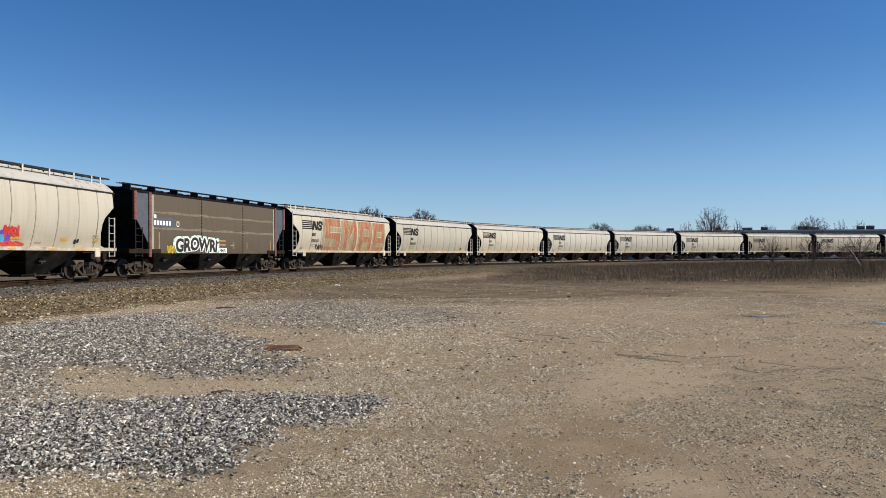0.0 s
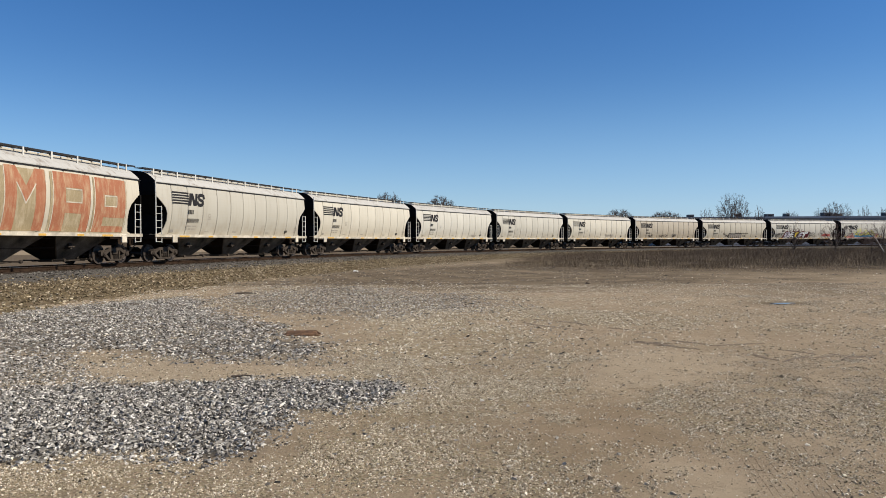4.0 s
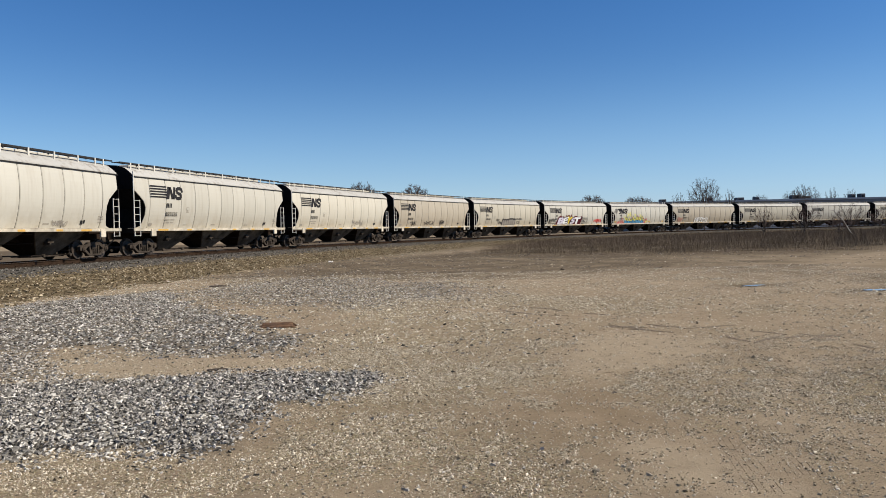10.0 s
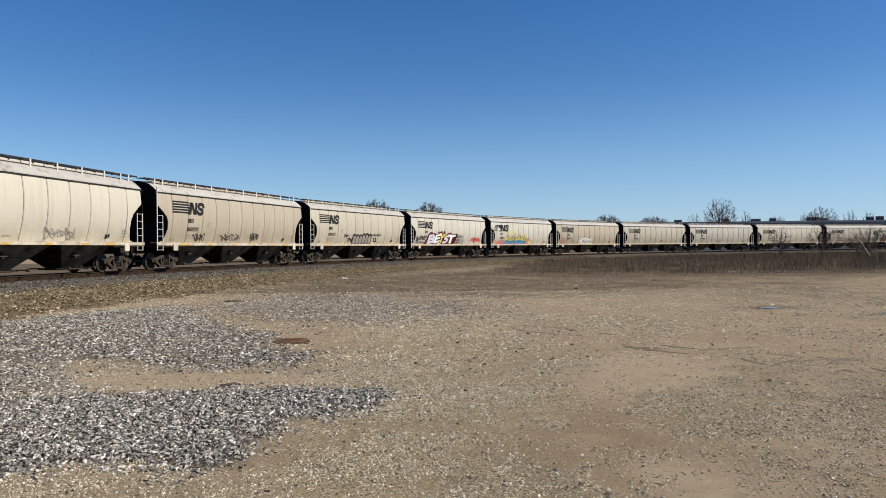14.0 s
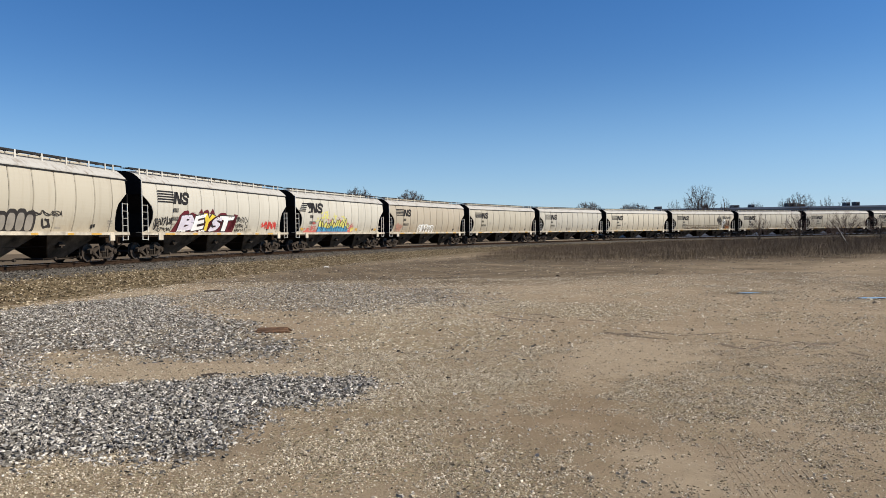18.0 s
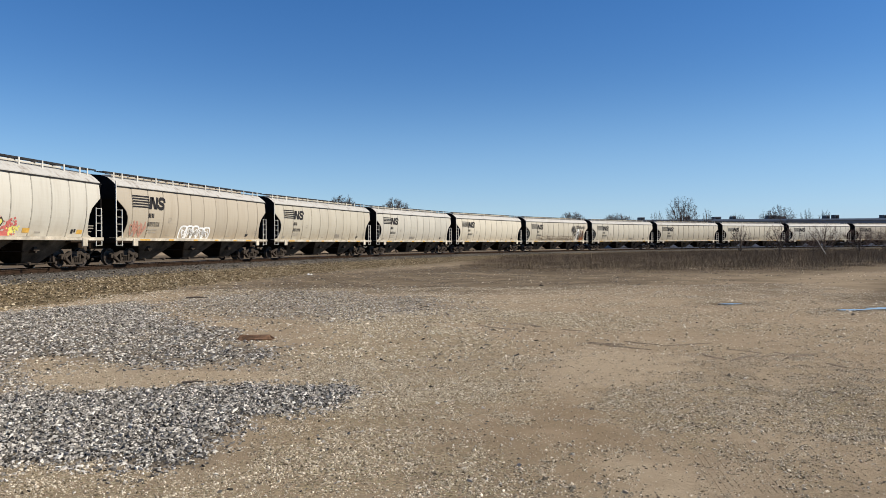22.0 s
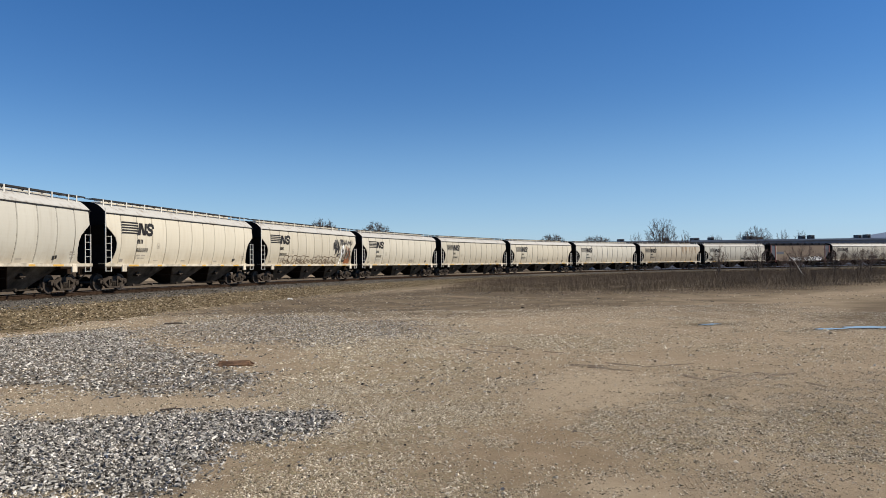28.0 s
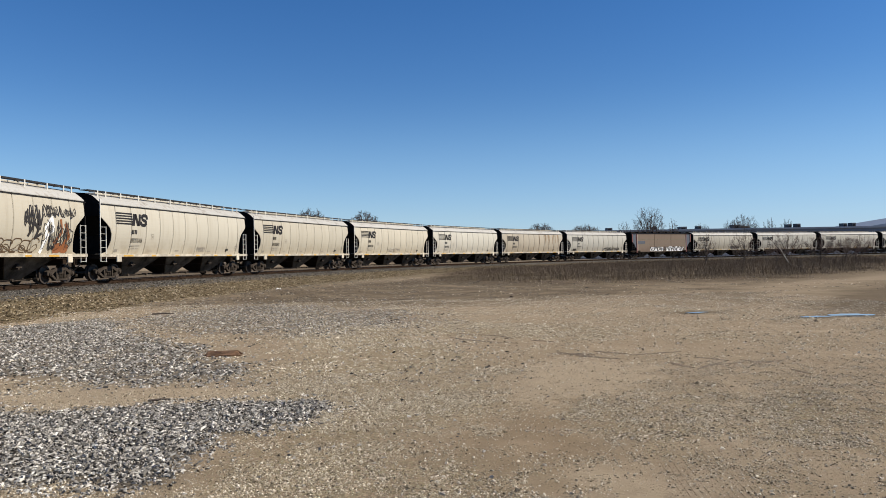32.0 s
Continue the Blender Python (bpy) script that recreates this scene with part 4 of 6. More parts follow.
        part("outlet_gate", gate.mesh("outlet_gate", TRUCKIRON), hop)
    pipe = Build().tube((-half + 1, -1.2, 1.2), (half - 1, -1.2, 1.2), 0.03).tube((-3, -0.9, 0.80), (3, -0.9, 0.80), 0.02)
    part("brake_pipe", pipe.mesh("brake_pipe", UNDER), car)
    for cx in (-1, 1):
        add_truck(car, cx * (half - 1.45))


def build_hopper(flat=False, body=BODY, posts=4.39):
    """A covered hopper car; x runs along the train, the lot lies towards -y, z is the height above the rail."""
    half = body / 2
    car = new("hopper_car")
    # body core behind the side sheets
    bd = Build()
    ys = lambda z: (1.53 if flat else side_y(z)) - 0.032
    zs = (1.46, 1.8, 2.2, 2.6, 3.0, 3.5, 4.17)
    ring = [(-ys(z), z) for z in zs] + [(ys(z), z) for z in zs[::-1]]
    bd.along(ring, -half + 1.15, half - 1.15)
    bd.along([(-ys(3.55), 3.55), (-ys(4.17), 4.17), (ys(4.17), 4.17), (ys(3.55), 3.55)], -half + 0.16, -half + 1.149)
    bd.along([(-ys(3.55), 3.55), (-ys(4.17), 4.17), (ys(4.17), 4.17), (ys(3.55), 3.55)], half - 1.149, half - 0.16)
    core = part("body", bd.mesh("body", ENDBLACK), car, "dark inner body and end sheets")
    # sloped end sheets and their frames
    for s in (-1, 1):
        e = Build().prism([(s * (half - 0.18), 3.55), (s * (half - 1.15), 3.55), (s * (half - 2.4), 1.5), (s * (half - 2.1), 1.5)], -1.24, 1.24)
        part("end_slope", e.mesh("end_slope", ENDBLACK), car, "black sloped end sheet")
        for sy in (-1, 1):
            e = Build().box(s * half - 0.14, s * half - 0.06, sy * 0.8 - 0.05, sy * 0.8 + 0.05, 1.41, 3.5)
            part("end_post", e.mesh("end_post", ENDBLACK, 0.01), car)
    # side sheets
    n = 6 if flat else 12
    w = body / n
    for k in range(n):
        me = side_panel(-half + k * w + (0.016 if k else 0), -half + (k + 1) * w - (0.016 if k < n - 1 else 0), half, flat)
        part("side_panel", me, core)
        part("side_panel", me, core, at=pose(0, 0, 0, 0, 0, 180))
    # sills
    for sy in (-1, 1):
        bd = Build().box(-half, half, min(sy * 1.25, sy * 1.66), max(sy * 1.25, sy * 1.66), 1.44, 1.462)
        bd.box(-half, half, min(sy * 1.61, sy * 1.655), max(sy * 1.61, sy * 1.655), 1.30, 1.44)
        part("side_sill", bd.mesh("side_sill", SILLPAINT, 0.006), car, "dusty cream side sill")
    # roof, hatches, running boards
    roof = part("roof", Build().along(roof_outline(), -half + 0.14, half - 0.14).mesh("roof", ROOFPAINT), car, "grey dust-stained roof")
    for s in (-1, 1):
        wall = Build().along([(-1.50, 3.5)] + roof_outline()[1:-1] + [(1.50, 3.5)], s * (half - 0.10) - 0.03, s * (half - 0.10) + 0.03)
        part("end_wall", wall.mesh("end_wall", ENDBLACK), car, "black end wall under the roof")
    # dark strips put in as the shade under the eave lip
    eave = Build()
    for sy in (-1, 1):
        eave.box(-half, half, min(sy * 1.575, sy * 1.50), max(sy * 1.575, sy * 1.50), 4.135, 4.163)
    part("eave_gutter", eave.mesh("eave_gutter", GRATE), roof, "dark strip for the shade under the eave")
    for k in range(10):
        x = -half + 1.4 + (body - 2.8) * (k + 0.5) / 10
        hatch = part("hatch_cover", Build().box(x - 0.68, x + 0.68, -0.33, 0.33, 4.805, 4.93).mesh("hatch_cover", PAINT, 0.03), roof)
        part("hatch_latch", Build().box(x - 0.05, x + 0.05, -0.40, 0.40, 4.92, 4.96).mesh("hatch_latch", GRATE, 0.01), hatch)
    for sy in (-1, 1):
        bd = Build()
        for q in range(4):
            y = sy * (0.62 + 0.145 * q)
            bd.box(-half - 0.25, half + 0.25, y - 0.045, y + 0.045, 4.895, 4.925)
        bd.box(-half - 0.25, half + 0.25, sy * 1.10 - 0.02, sy * 1.10 + 0.02, 4.855, 4.93)
        part("running_board", bd.mesh("running_board", GRATE), roof, "dark steel grating walkway")
        for k in range(12):
            x = (-8.0, -7.33, -6.0, -4.32, -2.65, -0.98, 0.98, 2.65, 4.32, 6.0, 7.33, 8.0)[k] * body / BODY
            post = Build().box(x - 0.045, x + 0.045, sy * 1.13 - 0.012, sy * 1.13 + 0.012, 4.55, 4.925).box(x - 0.03, x + 0.03, min(sy * 0.6, sy * 1.1), max(sy * 0.6, sy * 1.1), 4.865, 4.893)
            part("bracket", post.mesh("bracket", WHITEPAINT), roof, "white walkway bracket")
    # ladders and steps at the four corners
    lad = {}
    for end in (-1, 1):
        tall = end < 0
        me = ladder(end * (half - 0.10), tall, -end * 0.46)
        part("ladder", me, car, "white steel ladder")
        if end < 0:
            lad["tall"] = me
        else:
            lad["low"] = me
    part("ladder", lad["tall"], car, "white steel ladder", at=pose(0, 0, 0, 0, 0, 180))
    part("ladder", lad["low"], car, "white steel ladder", at=pose(0, 0, 0, 0, 0, 180))
    add_underframe(car, body)
    return car


# ---- paint marks and graffiti on the cars ----
def spray(name, colour, rough=0.6):
    return plain(name, colour, rough, vary=0.18, scale=2.5, spec=0.25)


def worn_spray(name, colour, under):
    """Old paint, rubbed through to the coat below in streaks and blots."""
    m, nd, li, b = material(name, 0.8, spec=0.25)
    st = coords(nd, li, (1.6, 1.6, 0.35))
    streak, blot, fine = speck(nd, li, st, 2.4, 6, 0.7), speck(nd, li, coords(nd, li), 1.3, 5, 0.65), speck(nd, li, coords(nd, li), 26.0, 3)
    c = mixc(nd, li, ramp(nd, li, blot, 0.3, 0.7, 0.0, 0.55), colour, tuple(0.72 * q for q in colour))
    c = mixc(nd, li, ramp(nd, li, streak, 0.47, 0.66, 0.0, 0.85), c, under)
    c = mixc(nd, li, ramp(nd, li, fine, 0.5, 0.8, 0.0, 0.4), c, under)
    li.new(c, b.inputs["Base Color"])
    return m


TERRA, OLIVE = worn_spray("faded_terracotta_spray", (0.32, 0.12, 0.062), (0.40, 0.27, 0.16)), worn_spray("faded_olive_spray", (0.28, 0.22, 0.125), (0.42, 0.35, 0.24))
MAROON, LEMON = spray("maroon_spray", (0.10, 0.012, 0.018)), spray("lemon_spray", (0.70, 0.52, 0.06))
SNOW, SKYBLUE = spray("white_spray", (0.74, 0.74, 0.72)), spray("blue_spray", (0.08, 0.30, 0.50))
RED, VIOLET = spray("red_spray", (0.55, 0.05, 0.04)), spray("violet_spray", (0.12, 0.07, 0.35))
MINT, SOOT = spray("mint_spray", (0.50, 0.68, 0.58)), spray("sooty_spray", (0.032, 0.028, 0.026))
SLATE, OCHRE = spray("grey_spray", (0.26, 0.235, 0.20)), spray("ochre_stain", (0.40, 0.25, 0.10))
DARKBROWN = spray("dark_brown_spray", (0.09, 0.055, 0.03))
BROWNSPRAY, PINKISH = spray("brown_spray", (0.24, 0.09, 0.035)), spray("faded_red_spray", (0.42, 0.22, 0.16))
REDIRON, PATCHBLUE = plain("red_oxide_post", (0.20, 0.075, 0.062), 0.8, vary=0.35), plain("slate_blue_patch", (0.075, 0.085, 0.105), 0.7, vary=0.2)


def sheet(name, polys, mat, parent, label="", lift=0.020, flat=False):
    """Thin paint laid on a car's near side; polys are outlines of (x, z)."""
    bm = bmesh.new()
    for poly in polys:
        if len(poly) > 2:
            bm.faces.new([bm.verts.new((x, 0, z)) for x, z in poly])
    bmesh.ops.triangulate(bm, faces=bm.faces)
    if not flat:
        zs = [v.co.z for v in bm.verts]
        for z in np.arange(math.floor(min(zs) * 5) / 5, max(zs), 0.2):
            bmesh.ops.bisect_plane(bm, geom=bm.verts[:] + bm.edges[:] + bm.faces[:], plane_co=(0, 0, float(z)), plane_no=(0, 0, 1))
    for v in bm.verts:
        v.co.y = -(1.56 + 0.008 if flat else side_y(v.co.z) + lift)
    bm.normal_update()
    for f in bm.faces:
        if f.normal.y > 0:
            f.normal_flip()
    me = bpy.data.meshes.new(name)
    bm.to_mesh(me)
    bm.free()
    me.materials.append(mat)
    return part(name, me, parent, label)


def stroke(points, w):
    """Quads along a line of (x, z) points."""
    out = []
    for (ax, az), (bx, bz) in zip(points, points[1:]):
        d = math.hypot(bx - ax, bz - az) or 1.0
        nx, nz = -(bz - az) / d * w / 2, (bx - ax) / d * w / 2
        ex, ez = (bx - ax) / d * w / 3, (bz - az) / d * w / 3
        out.append([(ax - nx - ex, az - nz - ez), (bx - nx + ex, bz - nz + ez), (bx + nx + ex, bz + nz + ez), (ax + nx - ex, az + nz - ez)])
    return out


def rect(x0, x1, z0, z1, slant=0.0):
    return [(x0, z0), (x1, z0), (x1 + slant, z1), (x0 + slant, z1)]


def letters(word, x0, x1, z0, z1, fat=0.0):
    """Outlines of a painted word, stretched into a box."""
    cu = bpy.data.curves.new("word", "FONT")
    cu.body, cu.offset, cu.resolution_u = word, fat, 3
    ob = bpy.data.objects.new("word", cu)
    me = bpy.data.meshes.new_from_object(ob)
    v = np.array([p.co[:2] for p in me.vertices])
    lo, hi = v.min(0), v.max(0)
    v = (v - lo) / (hi - lo) * (x1 - x0, z1 - z0) + (x0, z0)
    polys = [[tuple(v[i]) for i in p.vertices] for p in me.polygons]
    bpy.data.objects.remove(ob)
    bpy.data.meshes.remove(me)
    return polys


def squiggle(x0, x1, z0, z1, seed, w=0.04, n=4, loops=3):
    """Looping hand-drawn lines filling a box."""
    r = random.Random(seed)
    out = []
    for k in range(n):
        cx, span = x0 + (x1 - x0) * (k + 0.5) / n, (x1 - x0) / n * 0.62
        pts, ph, b = [], r.uniform(0, 6.28), r.uniform(1.4, 2.6)
        for i in range(9 * loops):
            a = i / (9 * loops - 1) * 6.28 * loops / 2
            pts.append((cx + span * (0.75 * math.sin(a + ph) + 0.25 * math.sin(b * a)), z0 + (z1 - z0) * (0.5 + 0.34 * math.cos(b * a + ph) + 0.16 * math.cos(2.7 * a))))
        out += stroke(pts, w)
    return out


def bubble(x0, x1, z0, z1, n, seed, grow=0.0):
    """A row of rounded blobs that touch."""
    r = random.Random(seed)
    out = []
    for k in range(n):
        cx, rx = x0 + (x1 - x0) * (k + 0.5) / n, (x1 - x0) / n * 0.56 + grow
        top = z1 - r.uniform(0, 0.2) * (z1 - z0) + grow
        ring = []
        for i in range(18):
            a = 2 * math.pi * i / 18
            c, s = math.cos(a), math.sin(a)
            ring.append((cx + rx * math.copysign(abs(c) ** 0.6, c), (top + z0 - grow) / 2 + (top - z0 + grow) / 2 * math.copysign(abs(s) ** 0.75, s)))
        out.append(ring)
    return out


def add_markings(car, variant=False):
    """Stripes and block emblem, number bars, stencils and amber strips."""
    top, low = 3.79, 3.12
    if variant:
        bars = [rect(-7.35 + 0.16 * (4 - k) * 0.9, -5.9 - 0.16 * (4 - k) * 0.1 - 0.10 * k, top - 0.09 - 0.15 * k, top - 0.15 * k, 0.05) for k in range(5)]
    else:
        bars = [rect(-7.05, -5.50, top - 0.085 - 0.145 * k, top - 0.145 * k) for k in range(5)]
    bars = [[(-7.10 + 0.94 * (x + 7.05), z) for x, z in p] for p in bars]
    sheet("stripe_emblem", bars, BLACKPAINT, car, "five dark painted stripes")
    blocks = [[(-5.56, low - 0.04), (-5.30, low - 0.04), (-5.12, top - 0.02), (-5.40, top - 0.02)], [(-5.30, top - 0.02), (-5.06, top - 0.02), (-4.84, low - 0.04), (-5.08, low - 0.04)],
              [(-4.98, low - 0.04), (-4.76, low - 0.04), (-4.60, top - 0.02), (-4.82, top - 0.02)],
              ] + stroke([(x + 0.22 * (z - 3.42), z) for x, z in ((-4.02, 3.56), (-4.06, 3.66), (-4.20, 3.71), (-4.40, 3.71), (-4.53, 3.66), (-4.56, 3.57), (-4.50, 3.48), (-4.36, 3.43), (-4.20, 3.39), (-4.10, 3.33), (-4.09, 3.24), (-4.16, 3.17), (-4.30, 3.14), (-4.48, 3.15), (-4.60, 3.22), (-4.62, 3.29))], 0.185)
    if variant:
        blocks = [[(-5.45 + 1.3 * (x + 5.5), 3.4 + 1.12 * (z - 3.4)) for x, z in p] for p in blocks] + [[(-6.15, 3.78), (-5.3, 3.86), (-5.05, 3.1), (-5.35, 3.45), (-5.62, 3.3)], [(-6.0, 3.0), (-5.6, 3.2), (-5.45, 3.0)]]
    blocks = [[(-7.10 + 0.94 * (x + 7.05), z) for x, z in p] for p in blocks]
    sheet("block_emblem", blocks, BLACKPAINT, car, "dark slanted block emblem")
    sheet("mark_bars", [rect(-5.68, -5.60, 2.60, 2.84), rect(-5.56, -5.48, 2.60, 2.84), rect(-5.42, -5.34, 2.60, 2.84), rect(-5.30, -5.22, 2.60, 2.84)], BLACKPAINT, car, "small black mark bars")
    sheet("number_bars", [rect(-5.70 + 0.18 * k + dx, -5.66 + 0.18 * k + dx, 2.12, 2.36) for k in range(6) for dx in (0.0, 0.085)], BLACKPAINT, car, "black number bars")
    lines = [rect(-5.78 + a, -5.78 + b, z, z + 0.07) for z, a, b in ((1.90, 0.0, 0.5), (1.90, 0.58, 0.95), (1.74, 0.06, 0.18), (1.74, 0.28, 0.5), (1.74, 0.58, 0.9))]
    lines += stroke([(-3.78, 2.36), (-3.54, 2.36), (-3.54, 2.64), (-3.78, 2.64), (-3.78, 2.36)], 0.025) + [rect(-3.70, -3.62, 2.42, 2.52)]
    lines += [rect(-3.9, -3.45, 1.62, 1.66), rect(6.85, 7.25, 2.0, 2.05), rect(6.85, 7.3, 1.88, 1.93), rect(6.9, 7.2, 1.72, 1.77), rect(-1.0, -0.55, 1.62, 1.70), rect(3.0, 3.4, 1.60, 1.68)]
    sheet("data_stencil", lines, GREYPAINT, car, "faded grey data stencils")
    sheet("placard_holder", [rect(-7.05, -6.78, 1.57, 1.72)], SLATE, car, "small dark placard holder")
    sheet("placard_holder", [rect(5.55, 5.72, 1.62, 1.82), rect(5.76, 5.90, 1.68, 1.84)], BLACKPAINT, car, "small black consolidated stencil")
    strips = ((-6.9, 0.35), (-1.2, 0.3), (2.2, 0.3), (6.0, 0.3)) if variant else ((-6.55, 0.9), (-3.85, 0.45), (-1.3, 0.45), (1.15, 0.45), (3.55, 0.45), (5.3, 0.8))
    for x, w in strips:
        z0, z1, y = (1.62, 1.82, 1.0) if variant else (1.315, 1.40, 0)
        if variant:
            sheet("reflector_strip", [rect(x, x + 0.45, z0, z1)], YELLOW, car, "amber reflective strip")
        else:
            part("reflector_strip", Build().box(x, x + w, -1.660, -1.6552, z0, z1).mesh("reflector_strip", YELLOW), car, "amber reflective strip")


def build_brown_hopper():
    """An older covered hopper with flat riveted sides, red-oxide posts and open corners."""
    body, half, low, top = BODY, BODY / 2, 1.20, 4.42
    car = new("hopper_car")
    core = part("body", Build().along([(-1.52, low), (-1.52, top), (1.52, top), (1.52, low)], -6.9, 7.2).mesh("body", ENDBLACK), car, "dark inner body and end sheets")
    for sy in (-1, 1):
        for x0, x1 in ((-6.74, -2.03), (-1.99, 2.70), (2.74, 7.05)):
            for z0, z1 in ((low, 2.607), (2.611, 3.427), (3.431, top)):
                bd = Build().box(x0, x1, min(sy * 1.50, sy * 1.56), max(sy * 1.50, sy * 1.56), z0, z1)
                part("side_panel", bd.mesh("side_panel", PAINT, 0.008), core)
        for x in (-2.01, 2.72):
            for k in range(15):
                bd = Build().box(x - 0.045, x + 0.045, min(sy * 1.56, sy * 1.575), max(sy * 1.56, sy * 1.575), 1.35 + 0.2 * k, 1.42 + 0.2 * k)
                part("rivet_plate", bd.mesh("rivet_plate", UNDER), core)
        for x, z0 in ((-8.05, 2.95), (-6.85, 1.02), (7.15, 1.02), (8.45, 2.95)):
            bd = Build().box(x - 0.10, x + 0.10, min(sy * 1.50, sy * 1.62), max(sy * 1.50, sy * 1.62), z0, top + 0.02)
            for k in range(int((top - z0) / 0.2)):
                bd.box(x - 0.05, x + 0.05, min(sy * 1.62, sy * 1.635), max(sy * 1.62, sy * 1.635), z0 + 0.1 + 0.2 * k, z0 + 0.16 + 0.2 * k)
            part("side_post", bd.mesh("side_post", REDIRON), car, "red-oxide side post with rivets")
        for ring in ([(-7.95, top), (-7.95, 3.05), (-6.95, 1.75), (-6.95, top)], [(8.35, top), (8.35, 3.05), (7.25, 1.75), (7.25, top)]):
            part("corner_panel", Build().prism(ring, min(sy * 1.49, sy * 1.55), max(sy * 1.49, sy * 1.55)).mesh("corner_panel", PATCHBLUE), car, "dark grey slanted corner panel")
    roof = part("roof", Build().along([(-1.58, top - 0.03), (-1.58, top + 0.03), (-0.5, top + 0.26), (0.5, top + 0.26), (1.58, top + 0.03), (1.58, top - 0.03)], -8.1, 8.5).mesh("roof", ENDBLACK), car, "dark low roof")
    for k in range(8):
        x = -6.6 + 1.9 * k
        hatch = part("hatch_cover", Build().box(x - 0.7, x + 0.7, -0.42, 0.42, top + 0.262, top + 0.36).mesh("hatch_cover", UNDER, 0.03), roof)
    for sy in (-1, 1):
        bd = Build()
        for q in range(3):
            y = sy * (0.75 + 0.17 * q)
            bd.box(-8.4, 8.8, y - 0.05, y + 0.05, top + 0.41, top + 0.44)
        part("running_board", bd.mesh("running_board", GRATE), roof, "dark steel grating walkway")
        for k in range(9):
            x = -7.9 + 2.02 * k
            part("bracket", Build().box(x - 0.03, x + 0.03, min(sy * 0.7, sy * 1.2), max(sy * 0.7, sy * 1.2), top + 0.10, top + 0.408).mesh("bracket", GRATE), roof)
        for x in (-8.0, -7.45, 8.4, 7.85):
            bd = Build().box(x - 0.025, x + 0.025, sy * 1.56 - 0.02, sy * 1.56 + 0.02, 1.0, 3.4 if abs(x) > 7.9 else 2.6)
            part("ladder_stile", bd.mesh("ladder_stile", GRATE), car)
        for x in (-8.0, 7.85):
            for k in range(5):
                part("ladder_rung", Build().tube((x, sy * 1.56, 1.1 + 0.35 * k), (x + 0.55, sy * 1.56, 1.1 + 0.35 * k), 0.014, n=5).mesh("ladder_rung", GRATE), car)
    for s in (-1, 1):
        e = Build().prism([(s * 8.0, 3.6), (s * 7.0, 3.6), (s * 5.9, 1.3), (s * 6.3, 1.3)], -1.40, 1.40)
        part("end_slope", e.mesh("end_slope", ENDBLACK), car, "black sloped end sheet")
        e = Build().box(min(s * 7.0, s * 8.0), max(s * 7.0, s * 8.0), -1.48, 1.48, 3.601, top - 0.04)
        part("end_wall", e.mesh("end_wall", ENDBLACK), car, "black end wall under the roof")
    sheet("number_patch", [rect(-6.6, -4.6, 2.65, 3.15)], PATCHBLUE, car, "slate-blue repainted patch", flat=True)
    dust = worn_spray("pale_road_dust", (0.20, 0.168, 0.122), (0.105, 0.083, 0.055))
    for z in (2.50, 3.36):
        wavy = [(-6.72 + 0.55 * i, z + 0.012 * math.sin(i * 1.7)) for i in range(26)]
        sheet("dust_streak", [wavy + [(x, z + 0.13 + 0.03 * math.sin(2.3 * x)) for x, _ in wavy[::-1]]], dust, car, "pale dust settled along a seam", flat=True).location.y = 0.004
    sheet("faded_edge", [rect(-6.72, -6.5, 1.3, 4.35), rect(6.85, 7.03, 1.3, 4.35)], GREYPAINT, car, "faded pale edge strip", flat=True)
    add_underframe(car, body, pads=False)
    return car


CARS = {}


def car_start(j):
    """Where the near end of the j-th car stands along the track at the start."""
    return 10.07 + (j - 3) * PITCH + (-1.288 if j > 12 else 0.0) + (-0.365 if j > 24 else 0.0)


def make_train():
    hopper, brown, short = build_hopper(), build_brown_hopper(), build_hopper(body=BODY - 1.29)
    add_markings(hopper), add_markings(short, True)
    r = random.Random(5)
    for j in range(1, 30):
        kind = brown if j in (2, 24) else short if j == 12 else hopper
        if kind in CARS.values():
            car = copy_thing(kind, pose(0, 0, 0))
        else:
            car = kind
        CARS[j] = car
        tone = r.uniform(0.90, 1.12) if j != 8 else r.uniform(1.10, 1.14)
        warm = r.uniform(-0.015, 0.03)
        colour = (0.452 * tone, (0.423 - 0.5 * warm) * tone, (0.350 - 1.15 * warm) * tone, 1)
        if j in (2, 24):
            colour = (0.098, 0.076, 0.048, 1) if j == 2 else (0.17, 0.12, 0.08, 1)
        if j in (9, 13, 22):
            colour = (0.38, 0.33, 0.25, 1)
        for o in car.children_recursive:
            if o.name.split(".")[0] in ("side_panel", "roof", "hatch_cover"):
                o.color = colour
            if o.name.split(".")[0] == "roof" and j not in (2, 24):
                o.color = (0.40, 0.385, 0.345, 1)
        tagged(car, CAR_LABELS.get(j, "cream covered hopper car with bulging sides and dark stripes"), "hopper car", "hopper cars of the train")


CAR_LABELS = {
    1: "cream covered hopper car with violet and red graffiti", 2: "weathered brown hopper car with flat riveted sides and black graffiti",
    3: "cream covered hopper car with faded terracotta block graffiti", 9: "dusty tan covered hopper car with small black tags",
    10: "cream covered hopper car with grey bubble-letter graffiti", 11: "cream covered hopper car with bold white graffiti letters",
    12: "short cream hopper car with jagged yellow and blue graffiti", 13: "dusty tan hopper car with a white outlined tag",
    17: "cream covered hopper car with sketched brown graffiti", 22: "dusty covered hopper car with ochre rust stains",
    23: "cream covered hopper car with long black scrawls", 24: "weathered brown flat-sided hopper car with white graffiti",
    25: "cream covered hopper car with a dark grey graffiti blot"}
make_train()
